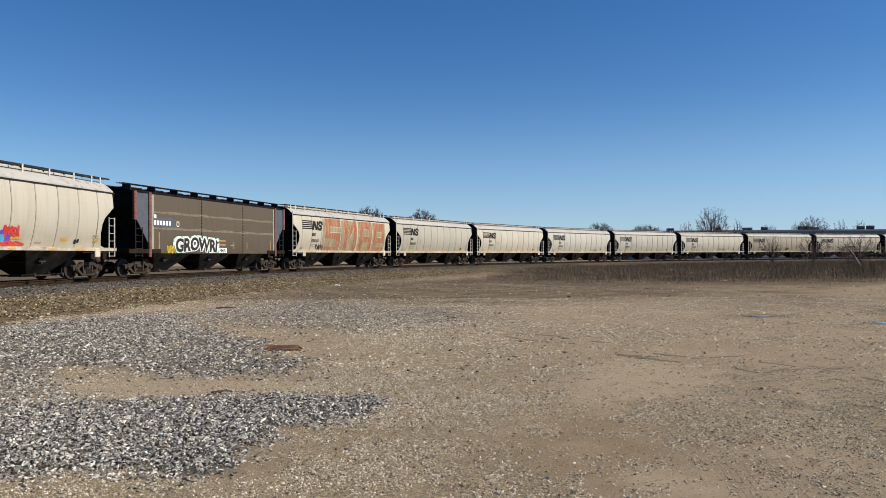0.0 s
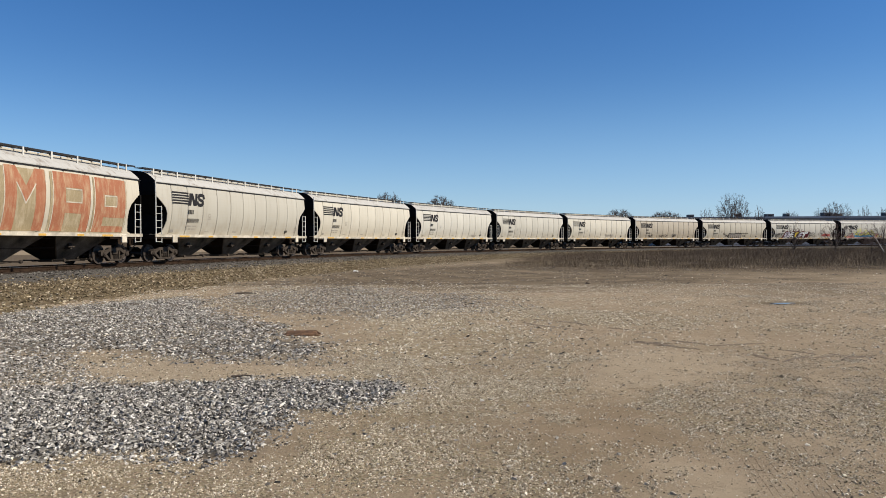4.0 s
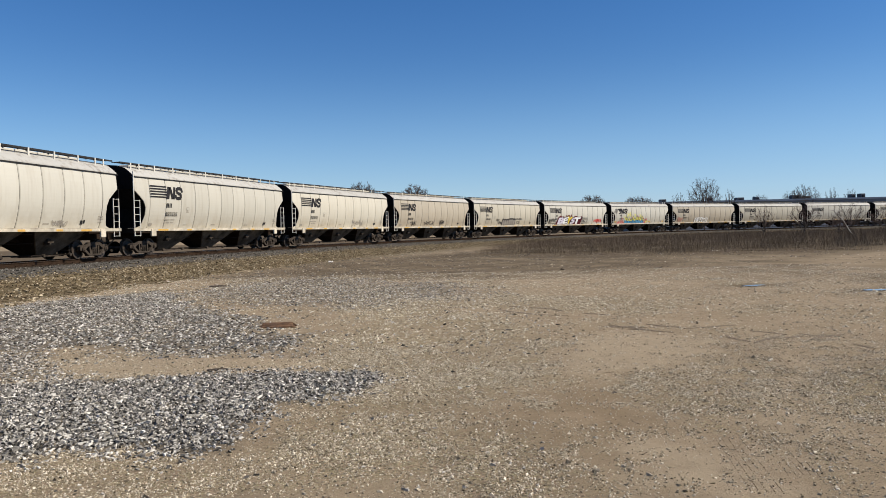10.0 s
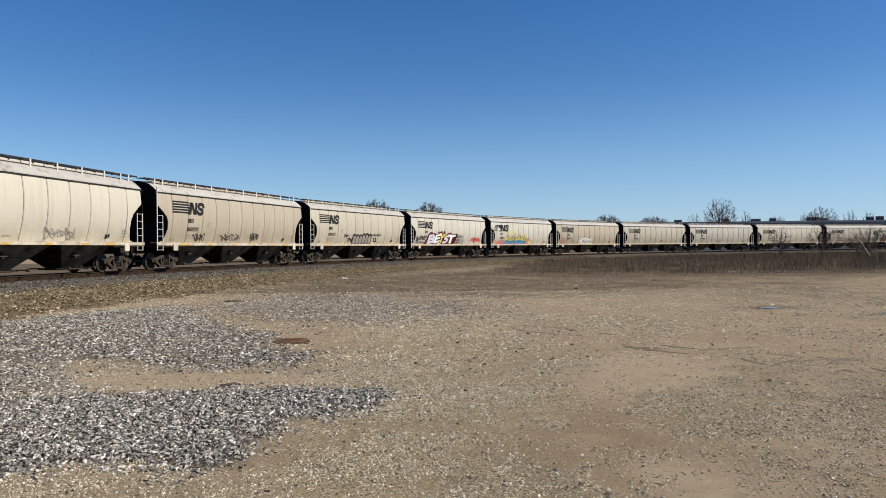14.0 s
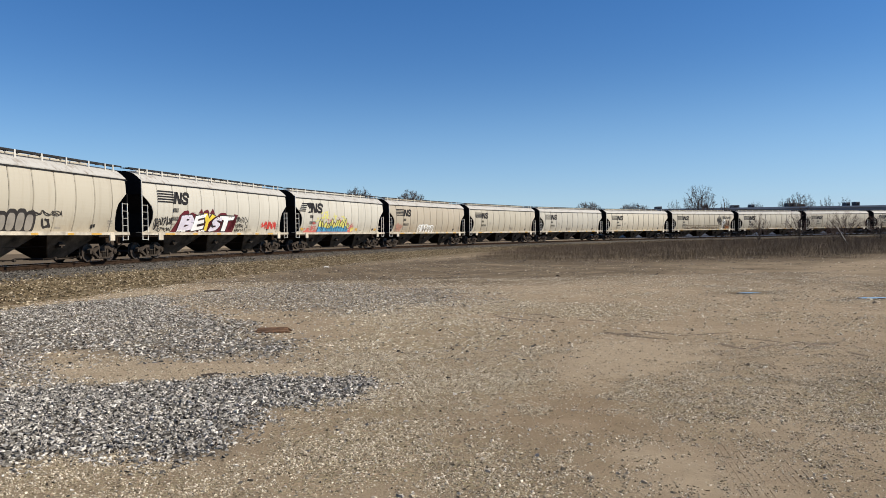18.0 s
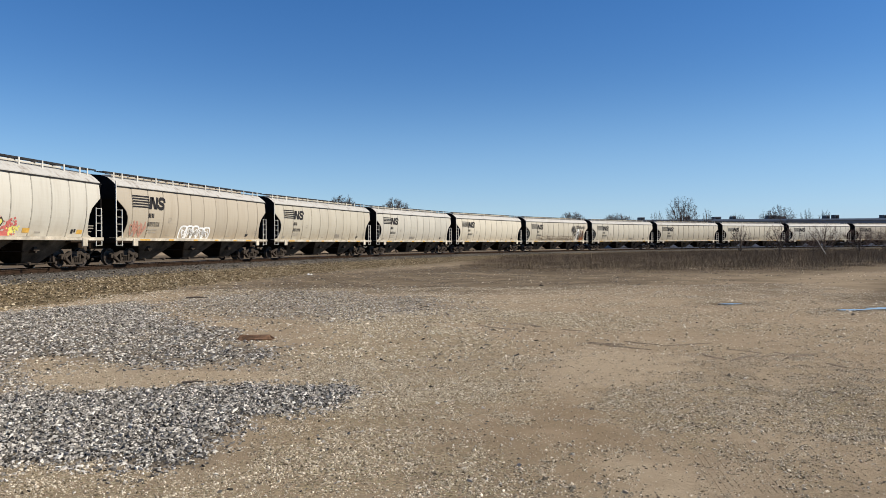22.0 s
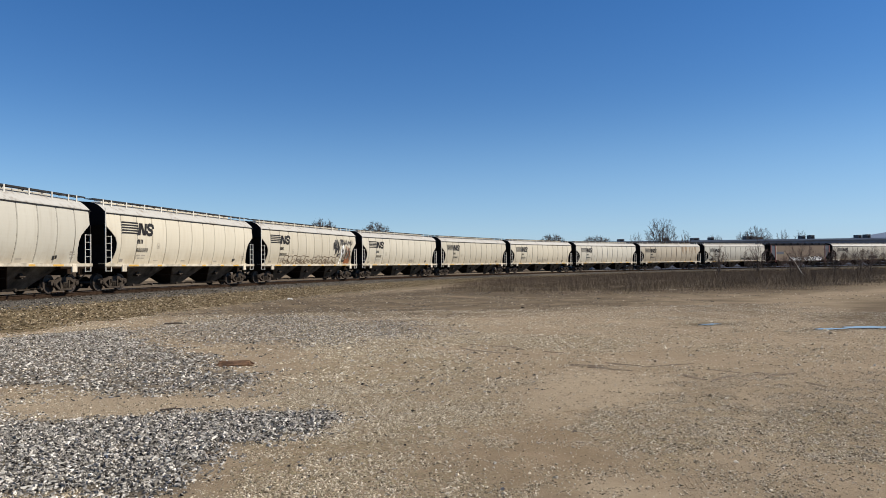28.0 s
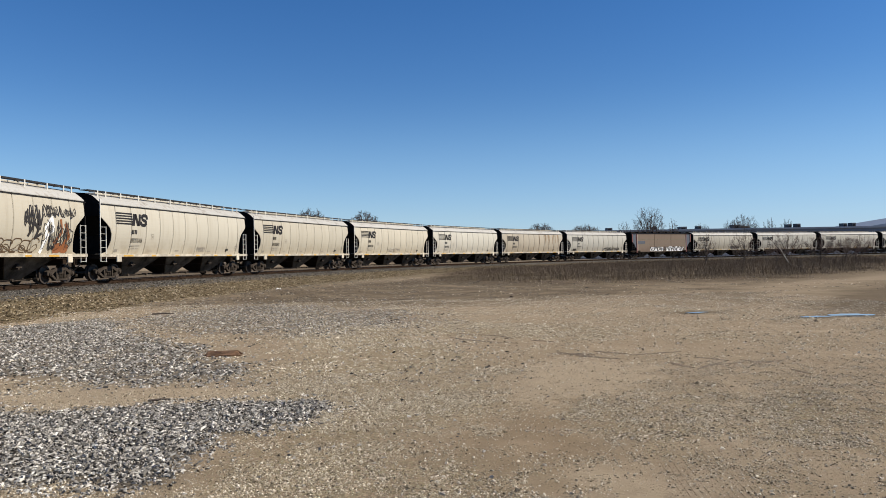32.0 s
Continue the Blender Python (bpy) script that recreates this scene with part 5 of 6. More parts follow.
def make_graffiti():
    c = CARS[1]
    sheet("graffiti", bubble(-0.4, 1.5, 1.5, 2.25, 3, 1), VIOLET, c, "violet and red spray graffiti", 0.022)
    sheet("graffiti", bubble(-0.2, 1.2, 1.5, 1.95, 3, 2), SKYBLUE, c, "blue spray graffiti", 0.025)
    sheet("graffiti", squiggle(1.1, 2.0, 1.85, 2.3, 3, 0.07, 2) + squiggle(0.9, 2.3, 1.46, 1.66, 4, 0.08, 2), RED, c, "red spray scrawl", 0.028)
    sheet("reflector_strip", [rect(1.5, 2.1, 1.75, 1.87), rect(4.6, 5.1, 1.74, 1.86), rect(7.0, 7.35, 1.74, 1.92)], YELLOW, c, "amber reflective patch")
    c = CARS[2]
    def sway(polys):
        return [[(x + 0.14 * (z - 1.7) + 0.04 * math.sin(5 * z), z + 0.05 * math.sin(1.9 * x)) for x, z in p] for p in polys]
    sheet("graffiti", sway(letters("GROWRi", -4.85, -0.1, 1.27, 2.24, 0.15)), MINT, c, "mint graffiti halo", flat=True)
    sheet("graffiti", sway(letters("GROWRi", -4.72, -0.22, 1.29, 2.18, 0.11)), SNOW, c, "white graffiti outline", flat=True).location.y = -0.003
    g = sheet("graffiti", sway(letters("GROWRi", -4.6, -0.35, 1.32, 2.12, 0.04)), SOOT, c, "black graffiti letters", flat=True)
    g.location.y = -0.006
    sheet("graffiti", [rect(-0.2, 0.75, 1.24, 1.55)], SNOW, c, "small white graffiti tag", flat=True)
    sheet("graffiti", letters("FMA", -0.08, 0.62, 1.28, 1.50, 0.01), SOOT, c, "small black tag", flat=True).location.y = -0.006
    sheet("graffiti", squiggle(-5.3, -4.6, 1.25, 1.6, 71, 0.1, 2), LEMON, c, "yellow-green overspray", flat=True)
    sheet("number_bars", [rect(-6.5 + 0.26 * k, -6.32 + 0.26 * k, 2.74, 2.98) for k in range(6)] + [rect(-6.5, -6.3, 3.1, 3.3), rect(-4.5, -4.25, 2.7, 2.76), rect(-4.5, -4.45, 2.7, 3.0), rect(-4.3, -4.25, 2.7, 3.0), rect(-4.5, -4.25, 2.95, 3.0)], SNOW, c, "white number bars", flat=True).location.y = -0.006
    sheet("reflector_strip", [rect(-6.1, -6.02, 1.45, 2.35), rect(1.2, 1.6, 1.7, 1.76), rect(1.55, 1.62, 1.5, 1.95), rect(3.2, 3.27, 1.5, 1.95), rect(6.4, 6.47, 1.4, 2.1), rect(-0.1, 0.6, 1.7, 1.78), rect(-0.1, 0.6, 1.95, 2.03)], OCHRE, c, "faded orange strips", flat=True)
    c = CARS[3]
    for x0, x1 in ((-4.1, -1.2), (-1.1, 1.65), (1.9, 4.55), (4.7, 7.25)):
        sheet("graffiti", [rect(x0, x1, 1.5, 4.0)], OLIVE, c, "faded olive block graffiti", 0.022)
    sheet("graffiti", [rect(-3.75, -1.25, 3.42, 4.06), rect(-3.75, -2.95, 2.45, 3.42), rect(-2.95, -1.25, 2.45, 2.95), rect(-1.95, -1.25, 1.52, 2.45), rect(-3.75, -1.95, 1.52, 1.75)], TERRA, c, "faded terracotta block letter", 0.026)
    sheet("graffiti", [rect(-0.6, 0.0, 1.52, 4.06), rect(1.05, 1.62, 1.52, 4.04), [(0.0, 4.06), (0.0, 3.4), (0.5, 2.6), (1.05, 3.4), (1.05, 4.04), (0.5, 3.3)]], TERRA, c, "faded terracotta block letter", 0.026)
    sheet("graffiti", [rect(2.1, 2.85, 1.52, 4.04), rect(2.85, 4.5, 3.4, 4.04), rect(2.85, 4.5, 2.3, 2.75), rect(3.95, 4.5, 2.75, 3.4), rect(3.95, 4.5, 1.52, 2.3)], TERRA, c, "faded terracotta block letter", 0.026)
    sheet("graffiti", [rect(4.85, 5.5, 1.52, 4.02), rect(5.5, 7.15, 3.25, 4.02), rect(5.5, 7.15, 2.2, 2.7), rect(6.5, 7.15, 2.7, 3.25), rect(5.5, 7.15, 1.52, 1.8)], TERRA, c, "faded terracotta block letter", 0.026)
    edges = []
    for x0, x1 in ((-3.78, -1.22), (-0.63, 1.65), (2.07, 4.53), (4.82, 7.18)):
        edges += stroke([(x0, 1.55), (x0, 4.03)], 0.05) + stroke([(x1, 1.55), (x1, 4.02)], 0.05)
    edges += stroke([(-2.95, 2.95), (-1.25, 2.95)], 0.06) + stroke([(-2.95, 3.4), (-1.3, 3.4)], 0.06) + stroke([(2.9, 2.78), (3.9, 2.78), (3.9, 3.35), (2.9, 3.35)], 0.05) + stroke([(5.55, 2.72), (6.45, 2.72), (6.45, 3.2), (5.55, 3.2), (5.55, 2.72)], 0.05) + stroke([(0.0, 3.4), (0.5, 2.6), (1.05, 3.4)], 0.06)
    sheet("graffiti", edges, SILLPAINT, c, "pale worn outlines", 0.030)
    sheet("graffiti", squiggle(-5.0, -3.9, 1.55, 1.95, 8, 0.045, 2), SOOT, c, "black scrawl", 0.024)
    for j, boxes in ((8, ((1.35, 3.4, 1.55, 2.1),)), (9, ((-5.1, -4.0, 1.55, 2.05), (-2.35, -0.2, 1.58, 2.05), (1.2, 2.2, 1.6, 2.15))), (14, ((1.4, 2.2, 1.6, 2.0),)),
                     (15, ((-1.4, -0.4, 1.6, 1.9),)), (18, ((1.6, 2.6, 1.6, 1.95),)), (6, ((3.6, 4.6, 1.55, 1.8),)), (20, ((-1.5, 1.2, 1.6, 2.0),)), (23, ((1.6, 6.2, 1.45, 2.05), (-6.8, -6.0, 1.5, 1.9)))):
        for k, (x0, x1, z0, z1) in enumerate(boxes):
            sheet("graffiti", squiggle(x0, x1, z0, z1, 10 * j + k, 0.07 if j == 23 else 0.035, 5 if j == 23 else 3), SOOT if j in (23, 9) else SLATE, CARS[j], "thin dark spray scrawl", 0.024)
    c = CARS[10]
    sheet("graffiti", bubble(-1.75, 1.6, 1.36, 2.4, 6, 12, 0.03), SOOT, c, "black bubble-letter graffiti", 0.022)
    sheet("graffiti", bubble(-1.7, 1.55, 1.42, 2.32, 6, 12, -0.07), SLATE, c, "grey bubble-letter fill", 0.026)
    sheet("graffiti", squiggle(-3.2, -2.4, 2.0, 2.3, 13, 0.03, 2) + squiggle(-2.6, -1.9, 1.6, 2.0, 14, 0.06, 1) + squiggle(2.0, 2.6, 1.55, 2.0, 15, 0.09, 1) + squiggle(1.4, 3.4, 2.15, 2.4, 16, 0.03, 3), SOOT, c, "small black tags", 0.024)
    c = CARS[11]
    LILAC = spray("pale_lilac_spray", (0.60, 0.56, 0.63))
    word = (("B", -4.95, -3.45, 1.47, 2.50, LILAC), ("E", -3.70, -2.45, 1.55, 2.58, SNOW), ("Y", -2.85, -1.45, 1.47, 2.62, LEMON), ("S", -1.75, -0.55, 1.5, 2.45, LILAC), ("T", -0.95, 0.85, 1.5, 2.52, SNOW))

    def wild(polys, k):
        """Leaning, wavy letters."""
        return [[(x + 0.30 * (z - 2.0) + 0.07 * math.sin(7 * z + 2 * k), z + 0.07 * math.sin(2.6 * x + k) + 0.04 * math.sin(9 * x)) for x, z in p] for p in polys]
    halo = []
    for k, (ch, x0, x1, z0, z1, mat) in enumerate(word):
        halo += wild(bubble(x0 - 0.22, x1 + 0.2, z0 - 0.06, z1 + 0.26, 2, 21 + k), k)
    halo += [[(-5.7, 1.47), (-4.9, 1.47), (-4.7, 2.3), (-5.2, 2.15), (-5.35, 1.75)], [(0.3, 1.47), (1.0, 1.47), (1.35, 2.6), (0.9, 2.65)]]
    halo += [[(-3.2, 2.6), (-2.7, 2.6), (-2.85, 2.9)], [(-2.0, 2.6), (-1.4, 2.6), (-1.65, 2.95)]]
    sheet("graffiti", halo, MAROON, c, "dark maroon graffiti halo", 0.022)
    for k, (ch, x0, x1, z0, z1, mat) in enumerate(word):
        sheet("graffiti", wild(letters(ch, x0 - 0.04, x1 + 0.04, z0, z1, 0.085), k), SOOT, c, "black letter outline", 0.026 + 0.004 * (k % 2))
        sheet("graffiti", wild(letters(ch, x0 + 0.03, x1 - 0.03, z0 + 0.06, z1 - 0.06, 0.045), k), mat, c, "bold graffiti letter", 0.034 + 0.004 * (k % 2))
    dots = [rect(x, x + 0.06, z, z + 0.07) for x, z in ((-4.1, 2.3), (-4.3, 2.4), (-3.0, 2.45), (-2.75, 2.38), (-1.1, 2.3), (-0.9, 2.2), (0.3, 2.42), (0.55, 2.4))]
    sheet("graffiti", dots, MAROON, c, "maroon spots in the letters", 0.042)
    sheet("graffiti", squiggle(-5.1, -4.3, 1.47, 1.60, 26, 0.03, 3) + squiggle(-2.9, -2.3, 1.47, 1.60, 27, 0.03, 2), SNOW, c, "small white tags under the letters", 0.044)
    sheet("graffiti", squiggle(-7.3, -6.9, 1.6, 2.25, 22, 0.05, 1, 4) + squiggle(-6.9, -5.7, 1.85, 2.35, 28, 0.045, 5, 2) + squiggle(-7.0, -5.8, 1.5, 1.75, 29, 0.03, 4) + squiggle(1.15, 2.3, 2.1, 2.5, 23, 0.04, 4, 2) + squiggle(1.2, 2.2, 1.75, 2.05, 30, 0.035, 3, 2) + squiggle(1.2, 2.4, 1.5, 1.7, 34, 0.035, 4, 2) + stroke([(2.3, 2.5), (2.75, 2.2), (2.4, 2.1), (2.8, 1.8), (2.45, 1.75), (2.7, 1.5)], 0.04), SOOT, c, "black spray tags", 0.024)
    sheet("graffiti", squiggle(4.7, 6.8, 1.7, 2.25, 24, 0.06, 4), RED, c, "red spray tag", 0.024)
    c = CARS[12]
    LIME = spray("lime_spray", (0.60, 0.56, 0.15))
    rz = random.Random(33)
    splash = [rect(-6.4, 1.5, 1.465, 1.56)]
    for k in range(70):
        x = rz.uniform(-6.4, 1.7)
        w, z0 = rz.uniform(0.05, 0.28), rz.uniform(1.47, 1.62)
        splash.append([(x - w, z0), (x, z0 - 0.02), (x + w, z0), (x + w * 0.6, z0 + w * rz.uniform(0.3, 0.9)), (x - w * 0.5, z0 + w * rz.uniform(0.3, 1.0))])
    def spatter(x, z, w, n):
        """Fine drops round a point, thinning outwards."""
        out = []
        for _ in range(n):
            px, pz, d = x + rz.gauss(0, 0.6 * w), z + rz.gauss(0, 0.45 * w), rz.uniform(0.02, 0.05 + 0.14 * w)
            out.append([(px + d * math.cos(a), pz + 0.8 * d * math.sin(a)) for a in np.arange(0, 6.2, 1.0)])
        return out
    for x, z, w in ((-5.0, 2.05, 0.3), (-4.75, 1.85, 0.25), (-2.35, 2.35, 0.35), (-2.1, 2.2, 0.3), (-0.7, 2.5, 0.3), (0.9, 2.0, 0.3), (1.3, 1.8, 0.35), (-5.3, 1.75, 0.3), (1.5, 2.05, 0.2), (-5.6, 1.6, 0.5), (1.5, 1.6, 0.5)):
        splash += spatter(x, z, w, 14)
    CORAL = spray("coral_red_spray", (0.48, 0.13, 0.11))
    sheet("graffiti", splash, CORAL, c, "red sprayed splashes along the sill", 0.022)
    mist = []
    for x, z, w in ((-4.3, 2.5, 0.2), (-3.3, 2.9, 0.3), (-3.0, 2.75, 0.25), (-1.6, 2.75, 0.16), (-0.2, 2.6, 0.25), (1.6, 1.7, 0.2), (-3.6, 2.65, 0.15)):
        mist += spatter(x, z, 1.6 * w, 22)
    sheet("graffiti", mist, LIME, c, "yellow-green spray clouds", 0.023)
    tops, lows, lines = [], [], []
    x = -4.35
    while x < 0.55:
        w, h, lean = rz.uniform(0.3, 0.55), rz.uniform(0.55, 1.15), rz.uniform(-0.1, 0.25)
        mid = 1.52 + 0.45 * h
        tops.append([(x + 0.05, mid), (x + w, mid - 0.05), (x + w + 0.9 * lean, 1.52 + 0.8 * h), (x + 0.5 * w + lean, 1.52 + h), (x + 0.2 * w + 0.5 * lean, 1.52 + 0.75 * h)])
        lows.append([(x - 0.05, 1.52), (x + w + 0.06, 1.52), (x + w, mid - 0.045), (x + 0.05, mid + 0.005)])
        lines += stroke([(x - 0.05, 1.55), (x + 0.08, mid), (x + 0.2 * w + 0.5 * lean, 1.52 + 0.75 * h), (x + 0.5 * w + lean, 1.54 + h), (x + w + 0.9 * lean, 1.52 + 0.8 * h), (x + w, mid), (x + 0.7 * w, 1.75)], 0.055)
        if rz.random() < 0.6:
            lines += stroke([(x + 0.5 * w, 1.55), (x + 0.35 * w, 1.9), (x + 0.6 * w, 2.1)], 0.04)
        x += w * rz.uniform(0.85, 1.15)
    sheet("graffiti", tops, LIME, c, "yellow-green upper half of jagged letters", 0.027)
    sheet("graffiti", lows, SKYBLUE, c, "blue lower half of jagged letters", 0.030)
    sheet("graffiti", lines, SOOT, c, "black jagged letter lines", 0.034)
    c = CARS[13]
    cloud = []
    for ring in bubble(-2.5, 0.7, 1.47, 2.2, 5, 41, 0.05):
        cloud += stroke([(x + 0.15 * (z - 1.8), z) for x, z in ring + ring[:1]], 0.11)
    sheet("graffiti", cloud + squiggle(-2.3, 0.6, 1.5, 2.1, 44, 0.05, 5), SNOW, c, "white outlined graffiti tag", 0.022)
    sheet("graffiti", squiggle(-1.55, 0.3, 1.6, 2.0, 42, 0.035, 6, 2), SLATE, c, "black scrawl over the white tag", 0.026)
    sheet("graffiti", squiggle(-7.2, -5.9, 1.5, 2.4, 43, 0.06, 3), PINKISH, c, "faded red scrawl", 0.024)
    c = CARS[17]
    loops = []
    for ring in bubble(-5.0, -0.9, 1.52, 2.2, 6, 51) + bubble(-0.2, 4.7, 1.52, 2.2, 8, 52):
        loops += stroke([(x + 0.25 * (z - 1.8), z) for x, z in ring[1:15]], 0.05)
    sheet("graffiti", loops + squiggle(-5.6, 4.6, 1.5, 1.9, 54, 0.03, 9, 3), DARKBROWN, c, "brown outlined graffiti letters", 0.022)
    sheet("graffiti", squiggle(3.6, 4.9, 2.45, 3.75, 53, 0.05, 4, 3) + squiggle(5.0, 7.5, 3.2, 3.8, 55, 0.035, 6, 3) + squiggle(5.0, 7.3, 1.6, 3.1, 56, 0.035, 4, 4) + stroke([(3.9, 2.3), (4.3, 2.9), (4.6, 2.6), (4.4, 2.2), (4.8, 2.4)], 0.14), SOOT, c, "tangled black graffiti lines", 0.028)
    sheet("graffiti", stroke([(5.0, 1.55), (5.25, 2.2), (5.15, 2.7), (5.5, 3.1)], 0.2) + stroke([(5.3, 2.3), (5.75, 2.6), (5.6, 3.2)], 0.16), SNOW, c, "white graffiti strokes", 0.024)
    sheet("graffiti", stroke([(6.0, 1.6), (6.5, 1.75), (7.0, 2.3), (6.7, 2.9)], 0.22) + stroke([(5.9, 2.0), (6.4, 2.5), (6.3, 3.1)], 0.16) + bubble(6.0, 7.1, 1.5, 2.0, 2, 57), BROWNSPRAY, c, "brown graffiti strokes", 0.025)
    c = CARS[22]
    rs = random.Random(91)
    drips = []
    for k in range(9):
        x, w = rs.uniform(1.0, 7.2), rs.uniform(0.05, 0.22)
        drips.append([(x - w, 4.1), (x + w, 4.1), (x + 0.5 * w, rs.uniform(2.2, 3.2)), (x - 0.4 * w, rs.uniform(2.4, 3.4))])
    sheet("stain", drips, worn_spray("brown_rust_drips", (0.27, 0.19, 0.115), (0.38, 0.33, 0.25)), c, "brown rust drips from the roof", 0.022)
    c = CARS[24]
    sheet("graffiti", bubble(-3.2, 0.4, 1.25, 2.1, 5, 61) + bubble(1.2, 6.4, 1.25, 2.2, 6, 62), SNOW, c, "white and black graffiti", flat=True)
    sheet("graffiti", squiggle(-3.2, 6.4, 1.3, 2.1, 63, 0.10, 9), SOOT, c, "black graffiti lines", flat=True).location.y = -0.006
    c = CARS[25]
    sheet("graffiti", bubble(1.8, 4.5, 1.5, 2.1, 4, 65), SLATE, c, "dark grey graffiti blot", 0.022)
    sheet("graffiti", squiggle(1.8, 4.5, 1.5, 2.1, 66, 0.08, 4), SOOT, c, "black graffiti lines", 0.026)


make_graffiti()


# ---- trees, shrubs, weeds ----
def limb(bd, p, q, ra, rb, r, bend, n=3, sides=4):
    """A crooked tapering limb from p to q; gives the points along it."""
    pts = [p]
    for k in range(1, n + 1):
        t = k / n
        d = (q - p).length * bend * math.sin(3.14 * t)
        pts.append(p.lerp(q, t) + Vector((r.gauss(0, 0.5) * d, r.gauss(0, 0.5) * d, -0.8 * d if k < n else 0)))
    for k in range(n):
        bd.tube(pts[k], pts[k + 1], ra + (rb - ra) * k / n, ra + (rb - ra) * (k + 1) / n, sides)
    return pts


def bare_tree(x, y, height, seed, label, half_width, limbs=16, twigs=7, fine=0.02, foot=0.32, name="bare_tree", kind="tree", low=-0.35, twig=None):
    """A leafless tree or shrub: trunk, limbs that fan out to a rounded crown, branches and twigs."""
    r = random.Random(seed)
    tree = new(name)
    tree.matrix_basis = pose(x, y, 0)
    bd, tw = Build(), Build()
    mid, half_up = height * (1 + foot) / 2 - 0.06 * height, height * (1 - foot) / 2 + 0.06 * height
    top = Vector((0.03 * height, 0, height * 0.55))
    limb(bd, Vector((0, 0, -0.15)), top, fine * 6, fine * 3, r, 0.04, 4, 7)

    def crown(p):
        """How far out p lies: 1 on the crown's outline."""
        return math.hypot(math.hypot(p.x, p.y) / half_width, (p.z - mid) / half_up)

    for k in range(limbs):
        a, up = k * 2.39996, low + (0.98 - low) * (k + 0.5) / limbs
        flat = math.sqrt(max(0, 1 - up * up))
        reach = r.uniform(0.78, 1.0)
        end = Vector((half_width * flat * math.cos(a), half_width * flat * math.sin(a), half_up * up)) * reach + Vector((0, 0, mid))
        start = Vector((0, 0, 0)).lerp(top, min(1.0, max(0.35 if low < 0 else 0.28, 0.30 + 0.45 * (up + 0.35) + r.uniform(-0.1, 0.1) - (0.3 if low >= 0 else 0))))
        pts = limb(bd, start, end, fine * 2.4, fine, r, 0.10 if low < 0 else 0.04, 4)
        for j in range(twigs):
            t = 0.35 + 0.65 * (j + r.random()) / twigs
            i = min(3, int(t * 4))
            p = pts[i].lerp(pts[i + 1], t * 4 - i)
            side = Vector((r.gauss(0, 1), r.gauss(0, 1), r.gauss(0.5, 0.6))).normalized()
            q = p + ((end - start).normalized() * (0.7 if low < 0 else 1.2) + side).normalized() * half_width * r.uniform(0.22, 0.42)
            while crown(q) > 1.05:
                q = p.lerp(q, 0.7)
                if (q - p).length < 0.05 * half_width:
                    break
            sub = limb(tw, p, q, fine * 0.9, fine * 0.55, r, 0.10, 2, 3)
            for _ in range(7):
                w = sub[1].lerp(sub[2], r.random())
                e = w + Vector((r.gauss(0, 1), r.gauss(0, 1), r.gauss(0.6, 0.7))).normalized() * half_width * r.uniform(0.09, 0.2)
                tw.tube(w, e, fine * 0.55, fine * 0.3, 3)
    part("trunk", quick(bd, "trunk", BARK), tree)
    part("crown", quick(tw, "crown", twig or TWIG), tree, "bare leafless twigs")
    return tagged(tree, label, kind, "bare trees beyond the track" if kind == "tree" else "bare shrubs in the weeds")


def quick(bd, name, mat):
    me = bpy.data.meshes.new(name)
    me.from_pydata(bd.v, [], bd.f)
    me.materials.append(mat)
    return me


def make_trees():
    # bearing as a slope, height of the top as a slope, distance, half width, depth of forking
    for seed, (slope, top, d, half, depth) in enumerate((
            (0.3635, 0.0640, 215, 4.9, 5), (0.3290, 0.046, 225, 2.4, 4), (0.3985, 0.049, 220, 1.9, 4),
            (-0.0985, 0.0665, 190, 4.8, 6), (-0.0270, 0.0635, 200, 4.5, 6), (0.2120, 0.0430, 260, 5.4, 6),
            (0.2740, 0.0390, 265, 6.6, 6), (0.5010, 0.0505, 235, 4.8, 5), (0.4860, 0.044, 240, 4.4, 5),
            (0.5370, 0.048, 240, 2.4, 4), (0.5620, 0.047, 242, 2.6, 4), (0.0350, 0.0420, 300, 5.0, 5),
            (0.4390, 0.039, 260, 4.0, 5), (0.4560, 0.029, 260, 4.0, 5), (0.2350, 0.0340, 270, 3.0, 4))):
        bare_tree(slope * d, d, 1.6 + top * d, 11 + seed, "bare leafless tree with a dense rounded crown" if depth == 6 else "bare leafless tree with a rounded open crown",
                  half, {4: 14, 5: 26, 6: 52}[depth], {4: 9, 5: 11, 6: 14}[depth], 0.054 if depth == 6 else 0.036, low=-0.35 if depth == 6 else 0.0)


make_trees()
for _k, (_x, _y, _h, _w) in enumerate(((37.3, 84.0, 3.7, 1.2), (41.9, 84.0, 3.9, 1.9), (44.8, 82.0, 2.4, 1.5), (47.1, 84.0, 3.8, 2.0), (52.5, 86.0, 3.4, 2.2), (57.0, 88.0, 3.0, 2.6), (61.0, 92.0, 3.4, 3.0))):
    bare_tree(_x, _y, _h, 40 + _k, "bare scrubby shrub with grey-brown twigs", _w, 17, 7, 0.011, 0.12, name="shrub", kind="shrub", low=0.0, twig=REDTWIG)


def make_sapling():
    """A pale dead sapling that leans out of the weeds."""
    bd = Build()
    bd.tube((1.0, 0, -0.1), (0.45, 0, 0.75), 0.055, 0.05, 7).tube((0.45, 0, 0.75), (-0.15, 0, 1.75), 0.05, 0.04, 7).tube((-0.15, 0, 1.75), (-0.75, 0, 2.35), 0.04, 0.025, 7)
    pole = new("sapling", bd.mesh("sapling", plain("pale_dead_bark", (0.42, 0.38, 0.32), 0.9, vary=0.3, scale=5.0)))
    pole.matrix_basis = pose(44.9, 81.0, 0)
    tagged(pole, "pale dead sapling leaning out of brown weeds", "sapling")


make_sapling()


